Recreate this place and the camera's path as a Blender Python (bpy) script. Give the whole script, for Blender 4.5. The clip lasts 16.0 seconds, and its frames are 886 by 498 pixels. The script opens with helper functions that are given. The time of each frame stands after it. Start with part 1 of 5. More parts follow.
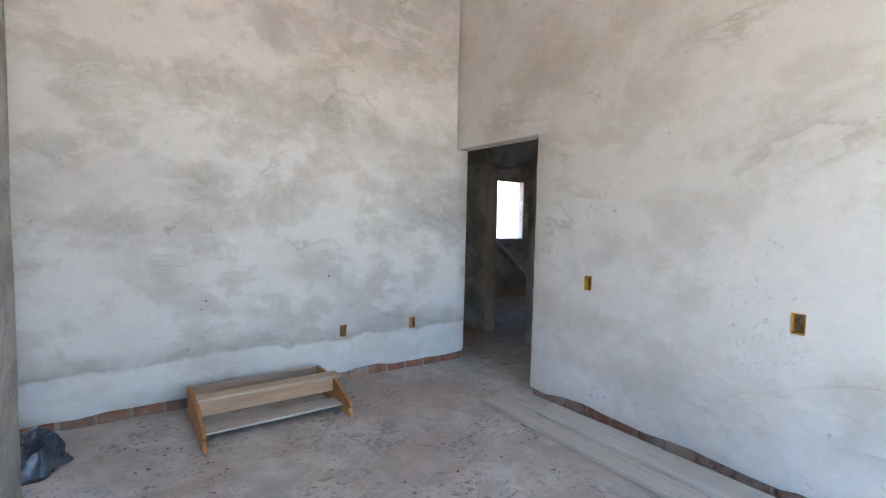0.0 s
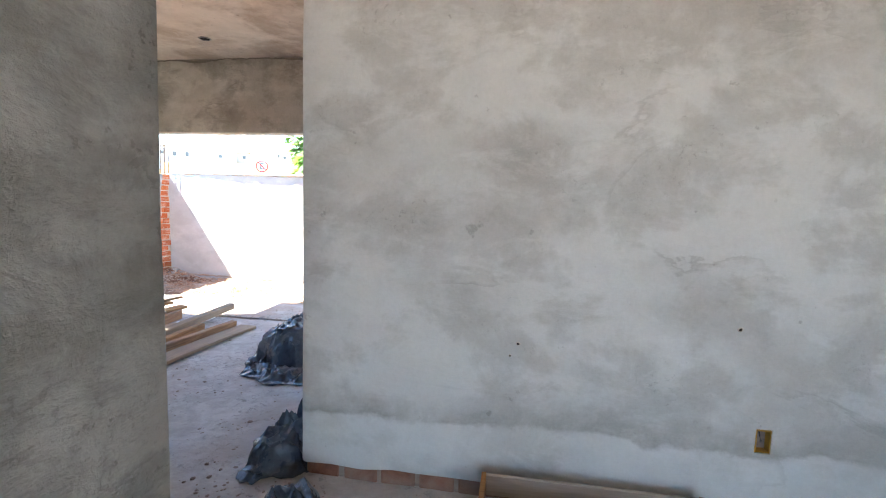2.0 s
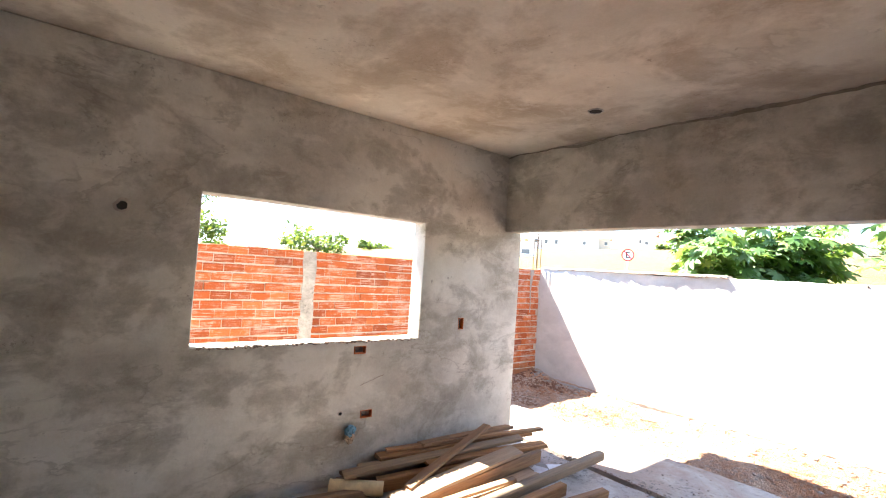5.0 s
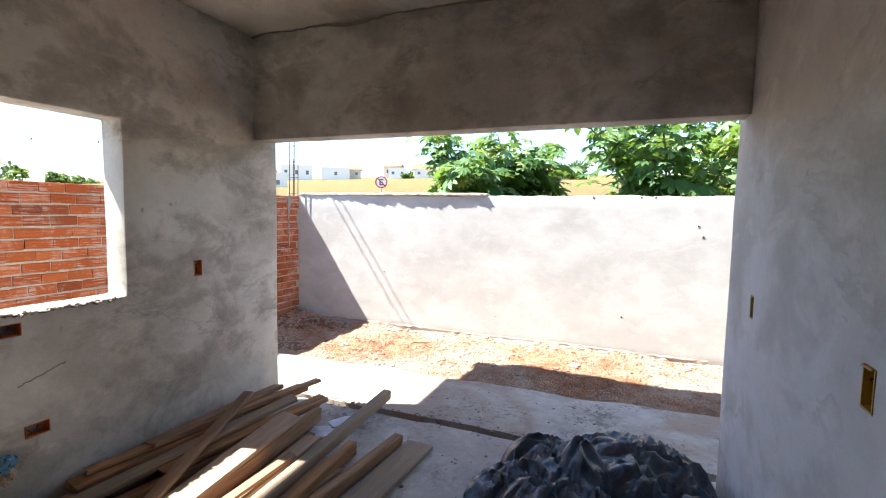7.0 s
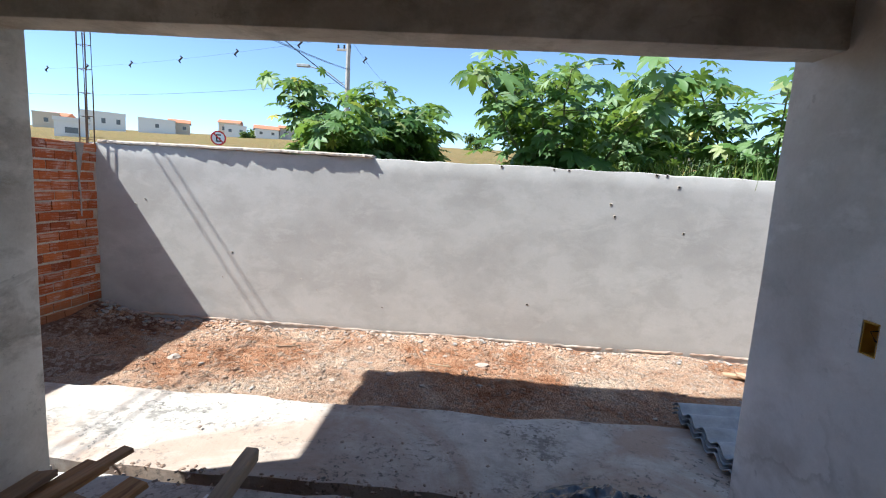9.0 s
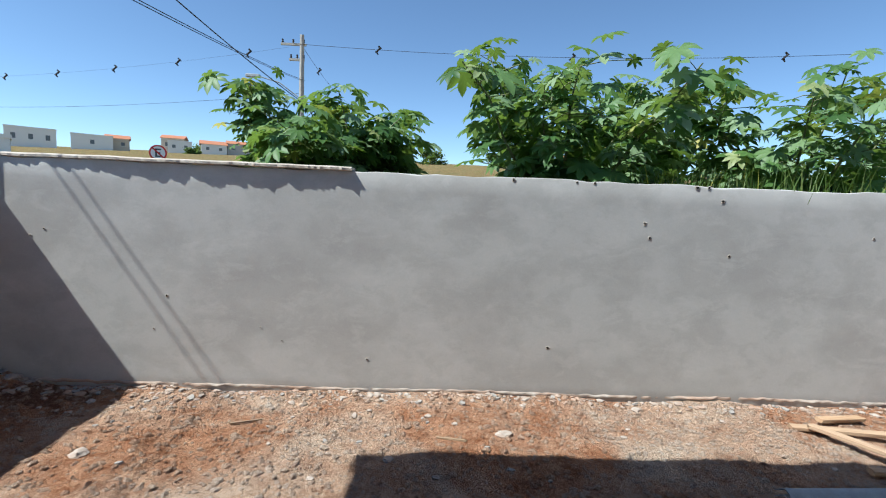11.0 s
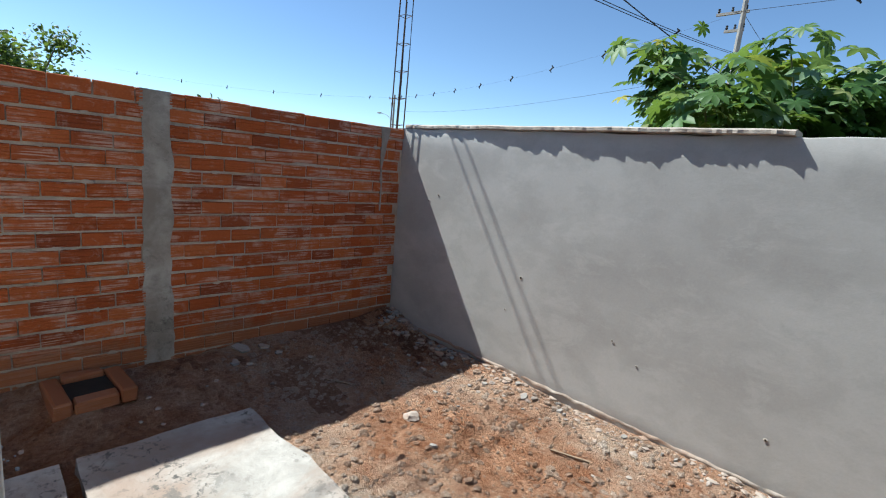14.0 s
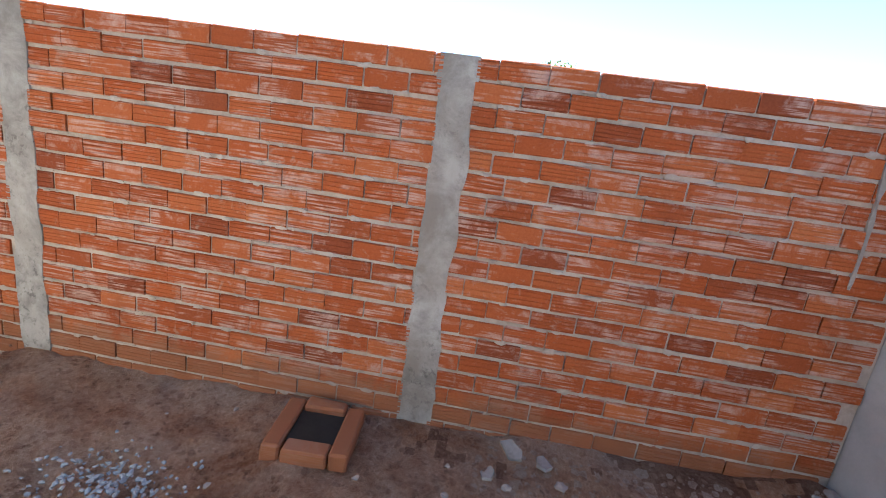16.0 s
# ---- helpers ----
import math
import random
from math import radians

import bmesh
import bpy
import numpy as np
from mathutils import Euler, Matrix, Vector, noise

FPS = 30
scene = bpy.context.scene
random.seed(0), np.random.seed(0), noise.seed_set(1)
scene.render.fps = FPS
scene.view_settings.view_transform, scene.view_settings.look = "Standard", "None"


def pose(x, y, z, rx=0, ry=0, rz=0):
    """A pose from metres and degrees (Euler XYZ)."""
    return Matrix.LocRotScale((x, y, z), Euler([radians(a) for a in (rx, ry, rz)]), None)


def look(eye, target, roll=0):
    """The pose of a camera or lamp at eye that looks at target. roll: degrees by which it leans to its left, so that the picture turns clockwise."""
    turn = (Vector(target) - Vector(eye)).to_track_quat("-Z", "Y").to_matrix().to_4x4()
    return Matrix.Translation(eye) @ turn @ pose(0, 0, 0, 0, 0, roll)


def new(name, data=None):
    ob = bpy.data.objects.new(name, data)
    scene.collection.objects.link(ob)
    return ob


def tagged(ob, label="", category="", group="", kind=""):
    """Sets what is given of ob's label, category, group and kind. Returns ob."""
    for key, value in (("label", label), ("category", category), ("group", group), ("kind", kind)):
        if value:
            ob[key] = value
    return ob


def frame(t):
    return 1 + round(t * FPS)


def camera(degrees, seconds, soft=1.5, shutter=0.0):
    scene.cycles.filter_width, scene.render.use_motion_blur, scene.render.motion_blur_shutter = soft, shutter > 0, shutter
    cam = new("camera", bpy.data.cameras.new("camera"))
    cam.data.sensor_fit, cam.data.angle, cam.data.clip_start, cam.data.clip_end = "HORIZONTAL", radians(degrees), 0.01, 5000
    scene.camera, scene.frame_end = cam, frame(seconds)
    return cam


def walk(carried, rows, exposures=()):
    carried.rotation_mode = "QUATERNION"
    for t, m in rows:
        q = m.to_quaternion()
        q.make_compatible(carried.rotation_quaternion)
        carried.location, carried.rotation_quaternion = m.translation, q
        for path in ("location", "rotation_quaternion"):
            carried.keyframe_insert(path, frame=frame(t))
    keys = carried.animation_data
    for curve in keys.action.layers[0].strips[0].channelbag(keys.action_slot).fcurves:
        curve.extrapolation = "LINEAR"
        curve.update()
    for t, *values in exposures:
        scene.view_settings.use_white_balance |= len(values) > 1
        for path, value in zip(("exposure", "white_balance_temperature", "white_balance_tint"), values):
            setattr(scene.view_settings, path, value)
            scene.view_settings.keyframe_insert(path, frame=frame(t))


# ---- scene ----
cam = camera(87.1, 16.0, 1.1)
PATH = [
    (0, (0.063, 0.148, 1.492), (1.194, 1.792, 1.371), 1.2),
    (0.5, (0.228, 0.454, 1.507), (1.266, 2.154, 1.323), 0.6),
    (1, (0.484, 0.817, 1.499), (1.161, 2.687, 1.295), 0.3),
    (1.5, (0.556, 1.315, 1.489), (0.72, 3.298, 1.291), 1.1),
    (2, (0.555, 1.803, 1.508), (0.227, 3.766, 1.31), 1.8),
    (2.5, (0.451, 2.268, 1.554), (-0.485, 4.023, 1.345), 2.8),
    (3, (0.235, 2.617, 1.562), (-1.14, 4.049, 1.314), 3.7),
    (3.2, (0.179, 2.734, 1.575), (-1.345, 3.999, 1.293), 2.9),
    (5.3, (-0.497, 3.133, 1.769), (-2.064, 4.372, 1.873), 3.9),
    (5.5, (-0.455, 3.237, 1.775), (-2.009, 4.495, 1.833), 3.8),
    (6, (-0.661, 3.323, 1.692), (-1.97, 4.834, 1.621), 3.7),
    (6.5, (-0.907, 3.428, 1.684), (-1.868, 5.177, 1.557), 2.8),
    (7, (-1.098, 3.622, 1.664), (-1.842, 5.472, 1.504), 1.0),
    (7.5, (-1.334, 3.823, 1.667), (-1.834, 5.752, 1.5), 1.1),
    (8, (-1.542, 4.061, 1.669), (-1.791, 6.037, 1.477), 1.0),
    (8.5, (-1.675, 4.358, 1.648), (-1.857, 6.337, 1.423), 1.3),
    (9, (-1.797, 4.641, 1.64), (-1.912, 6.62, 1.371), 3.4),
    (9.2, (-1.842, 4.754, 1.632), (-1.906, 6.732, 1.341), 3.9),
    (11.3, (-2.233, 5.690, 1.662), (-2.166, 7.680, 1.466), 2.4),
    (11.5, (-2.232, 5.710, 1.664), (-2.208, 7.696, 1.430), 2.5),
    (12, (-2.225, 5.700, 1.686), (-2.477, 7.652, 1.339), 1.5),
    (12.5, (-2.222, 5.722, 1.664), (-2.838, 7.595, 1.319), 0.3),
    (13, (-2.167, 5.913, 1.630), (-3.064, 7.665, 1.277), 0.7),
    (13.5, (-2.284, 6.207, 1.614), (-3.34, 7.864, 1.242), 3.4),
    (14, (-2.398, 6.592, 1.564), (-3.77, 8.005, 1.216), 5.6),
    (14.5, (-2.639, 6.991, 1.536), (-4.291, 8.06, 1.177), 6.6),
    (15, (-2.951, 7.286, 1.513), (-4.779, 8.005, 1.134), 7.1),
    (15.5, (-3.332, 7.549, 1.517), (-5.271, 7.746, 1.068), 7.7),
    (16, (-3.725, 7.686, 1.531), (-5.657, 7.505, 1.045), 7.9),
]
EXPOSURE = [(0.0, 4.05, 5900, 4), (1.0, 4.42, 6000, 3), (2.0, 3.75, 6150, 5), (3.0, 3.6, 6600, 6), (3.2, 3.6, 6600, 6), (5.3, 3.3, 6600, 9), (6.0, 2.75, 6400, 8),
            (6.5, 2.42, 6250, 6), (7.5, 2.3, 6150, 6), (9.0, 1.28, 5950, 5), (11.3, 0.75, 5800, 1), (14.0, 0.7, 5820, 1), (15.0, 0.92, 5850, 2), (16.0, 2.2, 5880, 6)]
walk(cam, [(t, look(eye, target, roll)) for t, eye, target, roll in PATH], EXPOSURE)


# ---- world and sun ----
SUN = Vector((0.68, 0.257, -1.0)).normalized()      # the way the sunlight travels
world = bpy.data.worlds.new("sky")
scene.world = world
world.use_nodes = True
wn = world.node_tree.nodes
sky = wn.new("ShaderNodeTexSky")
sky.sky_type = "NISHITA"
sky.sun_disc = False
sky.sun_elevation = math.asin(-SUN.z)
sky.sun_rotation = math.atan2(-SUN.x, -SUN.y)
sky.air_density = 0.72
sky.dust_density = 0.0
sky.ozone_density = 1.5
wn["Background"].inputs[1].default_value = 0.102
world.node_tree.links.new(sky.outputs[0], wn["Background"].inputs[0])
sun = new("sun", bpy.data.lights.new("sun", "SUN"))
sun.data.energy, sun.data.angle, sun.data.color = 5.0, radians(0.75), (1.0, 0.95, 0.88)
sun.matrix_world = look((-30, -12, 45), Vector((-30, -12, 45)) + SUN)


# ---- materials ----
def material(name, rough=0.9, spec=0.3):
    m = bpy.data.materials.new(name)
    m.use_nodes = True
    b = m.node_tree.nodes["Principled BSDF"]
    b.inputs["Roughness"].default_value = rough
    b.inputs["Specular IOR Level"].default_value = spec
    return m, m.node_tree.nodes, m.node_tree.links, b


def noise_node(n, l, vec, scale, detail=6.0, rough=0.6, distort=0.0):
    t = n.new("ShaderNodeTexNoise")
    t.inputs["Scale"].default_value, t.inputs["Detail"].default_value = scale, detail
    t.inputs["Roughness"].default_value, t.inputs["Distortion"].default_value = rough, distort
    if vec is not None:
        l.new(vec, t.inputs["Vector"])
    return t.outputs["Fac"]


def ramp(n, l, fac, *stops):
    r = n.new("ShaderNodeValToRGB")
    e = r.color_ramp.elements
    while len(e) < len(stops):
        e.new(0.5)
    for i, (p, c) in enumerate(stops):
        e[i].position = p
        e[i].color = (*c, 1) if hasattr(c, "__len__") else (c, c, c, 1)
    l.new(fac, r.inputs[0])
    return r.outputs[0]


def mix(n, l, fac, a, b, mode="MIX"):
    x = n.new("ShaderNodeMix")
    x.data_type, x.blend_type = "RGBA", mode
    for i, v in ((0, fac), (6, a), (7, b)):
        if hasattr(v, "is_linked"):
            l.new(v, x.inputs[i])
        elif i:
            x.inputs[i].default_value = (*v, 1)
        else:
            x.inputs[i].default_value = v
    return x.outputs[2]


def bump(n, l, b, *layers):
    prev = None
    for h, strength, dist in layers:
        k = n.new("ShaderNodeBump")
        k.inputs["Strength"].default_value, k.inputs["Distance"].default_value = strength, dist
        l.new(h, k.inputs["Height"])
        if prev is not None:
            l.new(prev, k.inputs["Normal"])
        prev = k.outputs[0]
    l.new(prev, b.inputs["Normal"])


def coords(n, l, stretch=(1, 1, 1), kind="Object"):
    c = n.new("ShaderNodeTexCoord")
    m = n.new("ShaderNodeMapping")
    m.inputs["Scale"].default_value = stretch
    l.new(c.outputs[kind], m.inputs["Vector"])
    return m.outputs[0]


def plaster(name, light, dark, blotch=1.1, patch=0.55, lines=0.12, low=0.46, high=0.58, rough=0.92, spotty=0.4, mottled=0.22, edges=0.4, tide=0.0):
    """Trowelled cement render: cloudy drying patches with crisp edges, smears, pits and fine sand."""
    m, n, l, b = material(name, rough, 0.2)
    v = coords(n, l)
    flat = coords(n, l, (0.9, 0.9, 1.3))
    big = noise_node(n, l, flat, blotch, 9, 0.55, 0.15)
    mid = noise_node(n, l, flat, blotch * 3.1, 9, 0.62, 0.25)
    thin = noise_node(n, l, coords(n, l, (0.75, 0.75, 1.5)), 3.6, 9, 0.7, 0.5)
    fine = noise_node(n, l, v, 60, 5, 0.75)
    grain = noise_node(n, l, v, 320, 2, 0.6)
    half = tuple((p + q) / 2 for p, q in zip(light, dark))
    c = mix(n, l, ramp(n, l, big, (low, 0.0), (high, 1.0)), light, half)
    stain = n.new("ShaderNodeMath")
    stain.operation = "MULTIPLY"
    l.new(ramp(n, l, mid, (0.48, 0.0), (0.56, 0.6), (0.7, 1.0)), stain.inputs[0])
    stain.inputs[1].default_value = patch
    c = mix(n, l, stain.outputs[0], c, dark)
    pale = n.new("ShaderNodeMath")
    pale.operation = "MULTIPLY"
    l.new(ramp(n, l, thin, (0.53, 0.0), (0.64, 1.0)), pale.inputs[0])
    pale.inputs[1].default_value = 0.4
    c = mix(n, l, pale.outputs[0], c, tuple(min(1.0, 1.12 * q) for q in light))
    edge = ramp(n, l, noise_node(n, l, coords(n, l, (0.7, 0.7, 1.6)), blotch * 1.3, 7, 0.58, 0.5), (0.475, 0.0), (0.498, 1.0), (0.502, 1.0), (0.506, 0.0))
    trowel = n.new("ShaderNodeMath")
    trowel.operation = "MULTIPLY"
    l.new(edge, trowel.inputs[0])
    l.new(ramp(n, l, noise_node(n, l, flat, blotch * 1.9, 4, 0.5), (0.47, 0.0), (0.6, edges)), trowel.inputs[1])
    c = mix(n, l, trowel.outputs[0], c, tuple(0.8 * q for q in dark))
    flecks = n.new("ShaderNodeMath")
    flecks.operation = "MULTIPLY"
    l.new(ramp(n, l, noise_node(n, l, v, 34, 5, 0.7), (0.57, 0.0), (0.63, 1.0)), flecks.inputs[0])
    l.new(ramp(n, l, noise_node(n, l, flat, 2.3, 5, 0.6), (0.54, 0.0), (0.66, spotty)), flecks.inputs[1])
    c = mix(n, l, flecks.outputs[0], c, tuple(0.6 * q for q in dark))
    if tide:
        # an old tide line of damp about half a metre up, crisp below and fading above
        up = n.new("ShaderNodeSeparateXYZ")
        l.new(v, up.inputs[0])
        wave = n.new("ShaderNodeMath")
        wave.operation = "MULTIPLY_ADD"
        l.new(noise_node(n, l, v, 1.6, 7, 0.6, 0.3), wave.inputs[0])
        wave.inputs[1].default_value = 0.28
        l.new(up.outputs[2], wave.inputs[2])
        band = n.new("ShaderNodeMath")
        band.operation = "MULTIPLY"
        l.new(ramp(n, l, wave.outputs[0], (0.575, 0.0), (0.595, 1.0), (0.62, 0.75), (0.75, 0.0)), band.inputs[0])
        l.new(ramp(n, l, noise_node(n, l, v, 4.0, 6, 0.65), (0.36, 0.25 * tide), (0.6, tide)), band.inputs[1])
        c = mix(n, l, ramp(n, l, wave.outputs[0], (0.56, 0.4), (0.59, 0.0)), c, tuple(1.1 * q for q in light))
        c = mix(n, l, band.outputs[0], c, tuple(0.92 * q for q in dark))
    mottle = noise_node(n, l, v, 9, 8, 0.7, 0.2)
    c = mix(n, l, mottled, c, ramp(n, l, mottle, (0.36, 0.32), (0.64, 0.68)), "SOFT_LIGHT")
    c = mix(n, l, 0.1 + 0.7 * mottled, c, ramp(n, l, fine, (0.3, 0.3), (0.7, 0.7)), "SOFT_LIGHT")
    sp = n.new("ShaderNodeMath")
    sp.operation = "MULTIPLY"
    l.new(ramp(n, l, noise_node(n, l, v, 11, 4, 0.6), (0.69, 0.0), (0.74, 1.0)), sp.inputs[0])
    sp.inputs[1].default_value = spotty
    c = mix(n, l, sp.outputs[0], c, tuple(0.5 * q for q in dark))
    l.new(c, b.inputs["Base Color"])
    bump(n, l, b, (mid, lines, 0.03), (thin, lines * 0.8, 0.012), (mottle, 0.06 + 0.6 * lines, 0.012), (edge, 0.3 * edges, 0.003), (fine, 0.13, 0.005), (grain, 0.15, 0.002))
    return m


def concrete(name, light, dark, dirt, amount=0.5, spot=0.5):
    m, n, l, b = material(name, 0.85, 0.3)
    v = coords(n, l)
    big = noise_node(n, l, v, 0.9, 8, 0.65, 0.8)
    mid = noise_node(n, l, v, 5.0, 8, 0.7, 0.4)
    fine = noise_node(n, l, v, 60, 5, 0.7)
    c = mix(n, l, ramp(n, l, mid, (0.4, 0.0), (0.6, 1.0)), light, dark)
    f = n.new("ShaderNodeMath")
    f.operation = "MULTIPLY"
    l.new(ramp(n, l, big, (0.45, 0.0), (0.6, 1.0)), f.inputs[0])
    f.inputs[1].default_value = amount
    c = mix(n, l, f.outputs[0], c, dirt)
    crumbs = noise_node(n, l, v, 26, 6, 0.7, 0.3)
    g = n.new("ShaderNodeMath")
    g.operation = "MULTIPLY"
    l.new(ramp(n, l, crumbs, (0.54, 0.0), (0.61, 1.0)), g.inputs[0])
    l.new(ramp(n, l, noise_node(n, l, v, 2.2, 4, 0.6), (0.42, 0.0), (0.62, spot)), g.inputs[1])
    c = mix(n, l, g.outputs[0], c, tuple(0.28 * q for q in dark))
    splash = n.new("ShaderNodeMath")
    splash.operation = "MULTIPLY"
    l.new(ramp(n, l, noise_node(n, l, v, 9.0, 7, 0.75, 0.2), (0.52, 0.0), (0.58, 1.0)), splash.inputs[0])
    l.new(ramp(n, l, noise_node(n, l, v, 1.1, 4, 0.6), (0.5, 0.0), (0.62, 0.8 * spot)), splash.inputs[1])
    c = mix(n, l, splash.outputs[0], c, tuple(0.45 * q for q in dark))
    l.new(c, b.inputs["Base Color"])
    bump(n, l, b, (mid, 0.25, 0.02), (crumbs, 0.5, 0.01), (fine, 0.25, 0.003))
    return m


def soil(name, a, bcol, pale):
    m, n, l, b = material(name, 0.95, 0.1)
    v = coords(n, l)
    big = noise_node(n, l, v, 0.8, 8, 0.65, 0.6)
    mid = noise_node(n, l, v, 6.0, 8, 0.7, 0.3)
    fine = noise_node(n, l, v, 45, 6, 0.75)
    c = mix(n, l, ramp(n, l, mid, (0.35, 0.0), (0.65, 1.0)), a, bcol)
    c = mix(n, l, ramp(n, l, big, (0.42, 0.0), (0.66, 0.85)), c, pale)
    c = mix(n, l, 0.8, c, ramp(n, l, fine, (0.3, 0.2), (0.7, 0.8)), "SOFT_LIGHT")
    c = mix(n, l, ramp(n, l, noise_node(n, l, v, 14, 6, 0.7), (0.58, 0.0), (0.66, 0.6)), c, (0.13, 0.06, 0.035))
    grits = []
    for scale, amount in ((55, 0.75), (130, 0.6)):
        peb = n.new("ShaderNodeTexVoronoi")
        peb.inputs["Scale"].default_value = scale
        warp = n.new("ShaderNodeVectorMath")
        warp.operation = "ADD"
        l.new(v, warp.inputs[0])
        l.new(fine, warp.inputs[1])
        l.new(warp.outputs[0], peb.inputs["Vector"])
        split = n.new("ShaderNodeSeparateColor")
        l.new(peb.outputs["Color"], split.inputs[0])
        c = mix(n, l, amount, c, ramp(n, l, split.outputs[0], (0.0, 0.3), (0.5, 0.53), (1.0, 0.82)), "SOFT_LIGHT")
        grits.append(peb.outputs["Distance"])
    l.new(c, b.inputs["Base Color"])
    bump(n, l, b, (mid, 0.9, 0.06), (noise_node(n, l, v, 18, 6, 0.7), 0.9, 0.035), (fine, 0.7, 0.01), (grits[0], 0.8, 0.012), (grits[1], 0.6, 0.005))
    return m


def timber(name, light, dark, grey=(0.22, 0.19, 0.16), weather=0.4):
    m, n, l, b = material(name, 0.75, 0.25)
    v = coords(n, l, (1.2, 14, 14))
    info = n.new("ShaderNodeObjectInfo")
    shift = n.new("ShaderNodeVectorMath")
    shift.operation = "ADD"
    l.new(v, shift.inputs[0])
    off = n.new("ShaderNodeMath")
    off.operation = "MULTIPLY"
    off.inputs[1].default_value = 57.0
    l.new(info.outputs["Random"], off.inputs[0])
    l.new(off.outputs[0], shift.inputs[1])
    grain = noise_node(n, l, shift.outputs[0], 1.6, 8, 0.65, 0.8)
    streak = noise_node(n, l, shift.outputs[0], 6.0, 4, 0.6)
    c = mix(n, l, ramp(n, l, grain, (0.35, 0.0), (0.68, 1.0)), light, dark)
    w = n.new("ShaderNodeMath")
    w.operation = "MULTIPLY"
    w.inputs[1].default_value = weather
    l.new(ramp(n, l, info.outputs["Random"], (0.1, 0.0), (0.9, 1.0)), w.inputs[0])
    c = mix(n, l, w.outputs[0], c, grey)
    c = mix(n, l, 0.4, c, ramp(n, l, streak, (0.3, 0.3), (0.7, 0.7)), "SOFT_LIGHT")
    l.new(c, b.inputs["Base Color"])
    bump(n, l, b, (grain, 0.25, 0.004), (streak, 0.2, 0.0015))
    return m


def plain(name, colour, rough=0.6, metal=0.0, spec=0.4, vary=0.12, scale=12.0):
    m, n, l, b = material(name, rough, spec)
    b.inputs["Metallic"].default_value = metal
    f = noise_node(n, l, coords(n, l), scale, 5, 0.6)
    lo = tuple(max(0.0, q * (1 - 2 * vary)) for q in colour)
    hi = tuple(min(1.0, q * (1 + vary)) for q in colour)
    l.new(ramp(n, l, f, (0.3, lo), (0.7, hi)), b.inputs["Base Color"])
    bump(n, l, b, (f, 0.08, 0.003))
    return m


M_ROOM_A = plaster("render_pale", (0.65, 0.645, 0.63), (0.36, 0.345, 0.315), 0.75, 0.6, 0.14, tide=0.85)
# The warmer tint puts light bounced off the soil into the render colour.
M_ROOM_A2 = plaster("render_warm_bounce", (0.68, 0.65, 0.615), (0.44, 0.395, 0.34), 0.5, 0.5, 0.2)
M_ROOM_B = plaster("render_grey", (0.66, 0.63, 0.565), (0.29, 0.262, 0.215), 0.9, 0.8, 0.16, spotty=0.5, mottled=0.34)
M_EAST = plaster("render_smooth", (0.66, 0.65, 0.64), (0.40, 0.385, 0.36), 0.6, 0.6, 0.08, spotty=0.3, mottled=0.2)
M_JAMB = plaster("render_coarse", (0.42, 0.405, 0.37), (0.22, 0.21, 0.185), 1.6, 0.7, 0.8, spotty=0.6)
M_CEIL = plaster("render_ceiling", (0.70, 0.63, 0.54), (0.33, 0.25, 0.175), 0.5, 0.8, 0.2, 0.42, 0.6)
M_BOUND = plaster("render_boundary", (0.46, 0.44, 0.418), (0.34, 0.32, 0.30), 1.1, 0.45, 0.04, spotty=0.06, mottled=0.1, edges=0.0)
M_FLOOR = concrete("floor_concrete", (0.58, 0.555, 0.525), (0.43, 0.405, 0.375), (0.40, 0.33, 0.29), 0.7, 0.7)
M_SLAB = concrete("slab_concrete", (0.50, 0.47, 0.43), (0.38, 0.35, 0.315), (0.34, 0.25, 0.195), 0.85, 1.0)
M_COLUMN = concrete("column_concrete", (0.46, 0.435, 0.40), (0.27, 0.25, 0.225), (0.24, 0.20, 0.165), 0.6, 0.6)
M_SOIL = soil("red_soil", (0.31, 0.125, 0.06), (0.58, 0.315, 0.19), (0.68, 0.53, 0.405))
# Darker soil by the brick wall: damp, with the wall's shade in the colour.
M_DAMPSHADE = soil("damp_shaded_soil", (0.15, 0.063, 0.036), (0.31, 0.16, 0.10), (0.42, 0.27, 0.19))
M_FIELD = soil("field_soil", (0.12, 0.11, 0.04), (0.25, 0.13, 0.065), (0.09, 0.11, 0.04))
M_MORTAR = concrete("mortar", (0.53, 0.465, 0.40), (0.38, 0.32, 0.265), (0.34, 0.23, 0.17), 0.3, 0.2)
M_WOOD = timber("plank_wood", (0.50, 0.27, 0.12), (0.19, 0.09, 0.042), (0.24, 0.20, 0.165))
M_PINE = timber("pine_wood", (0.50, 0.34, 0.21), (0.35, 0.21, 0.12), (0.42, 0.35, 0.29), 0.45)


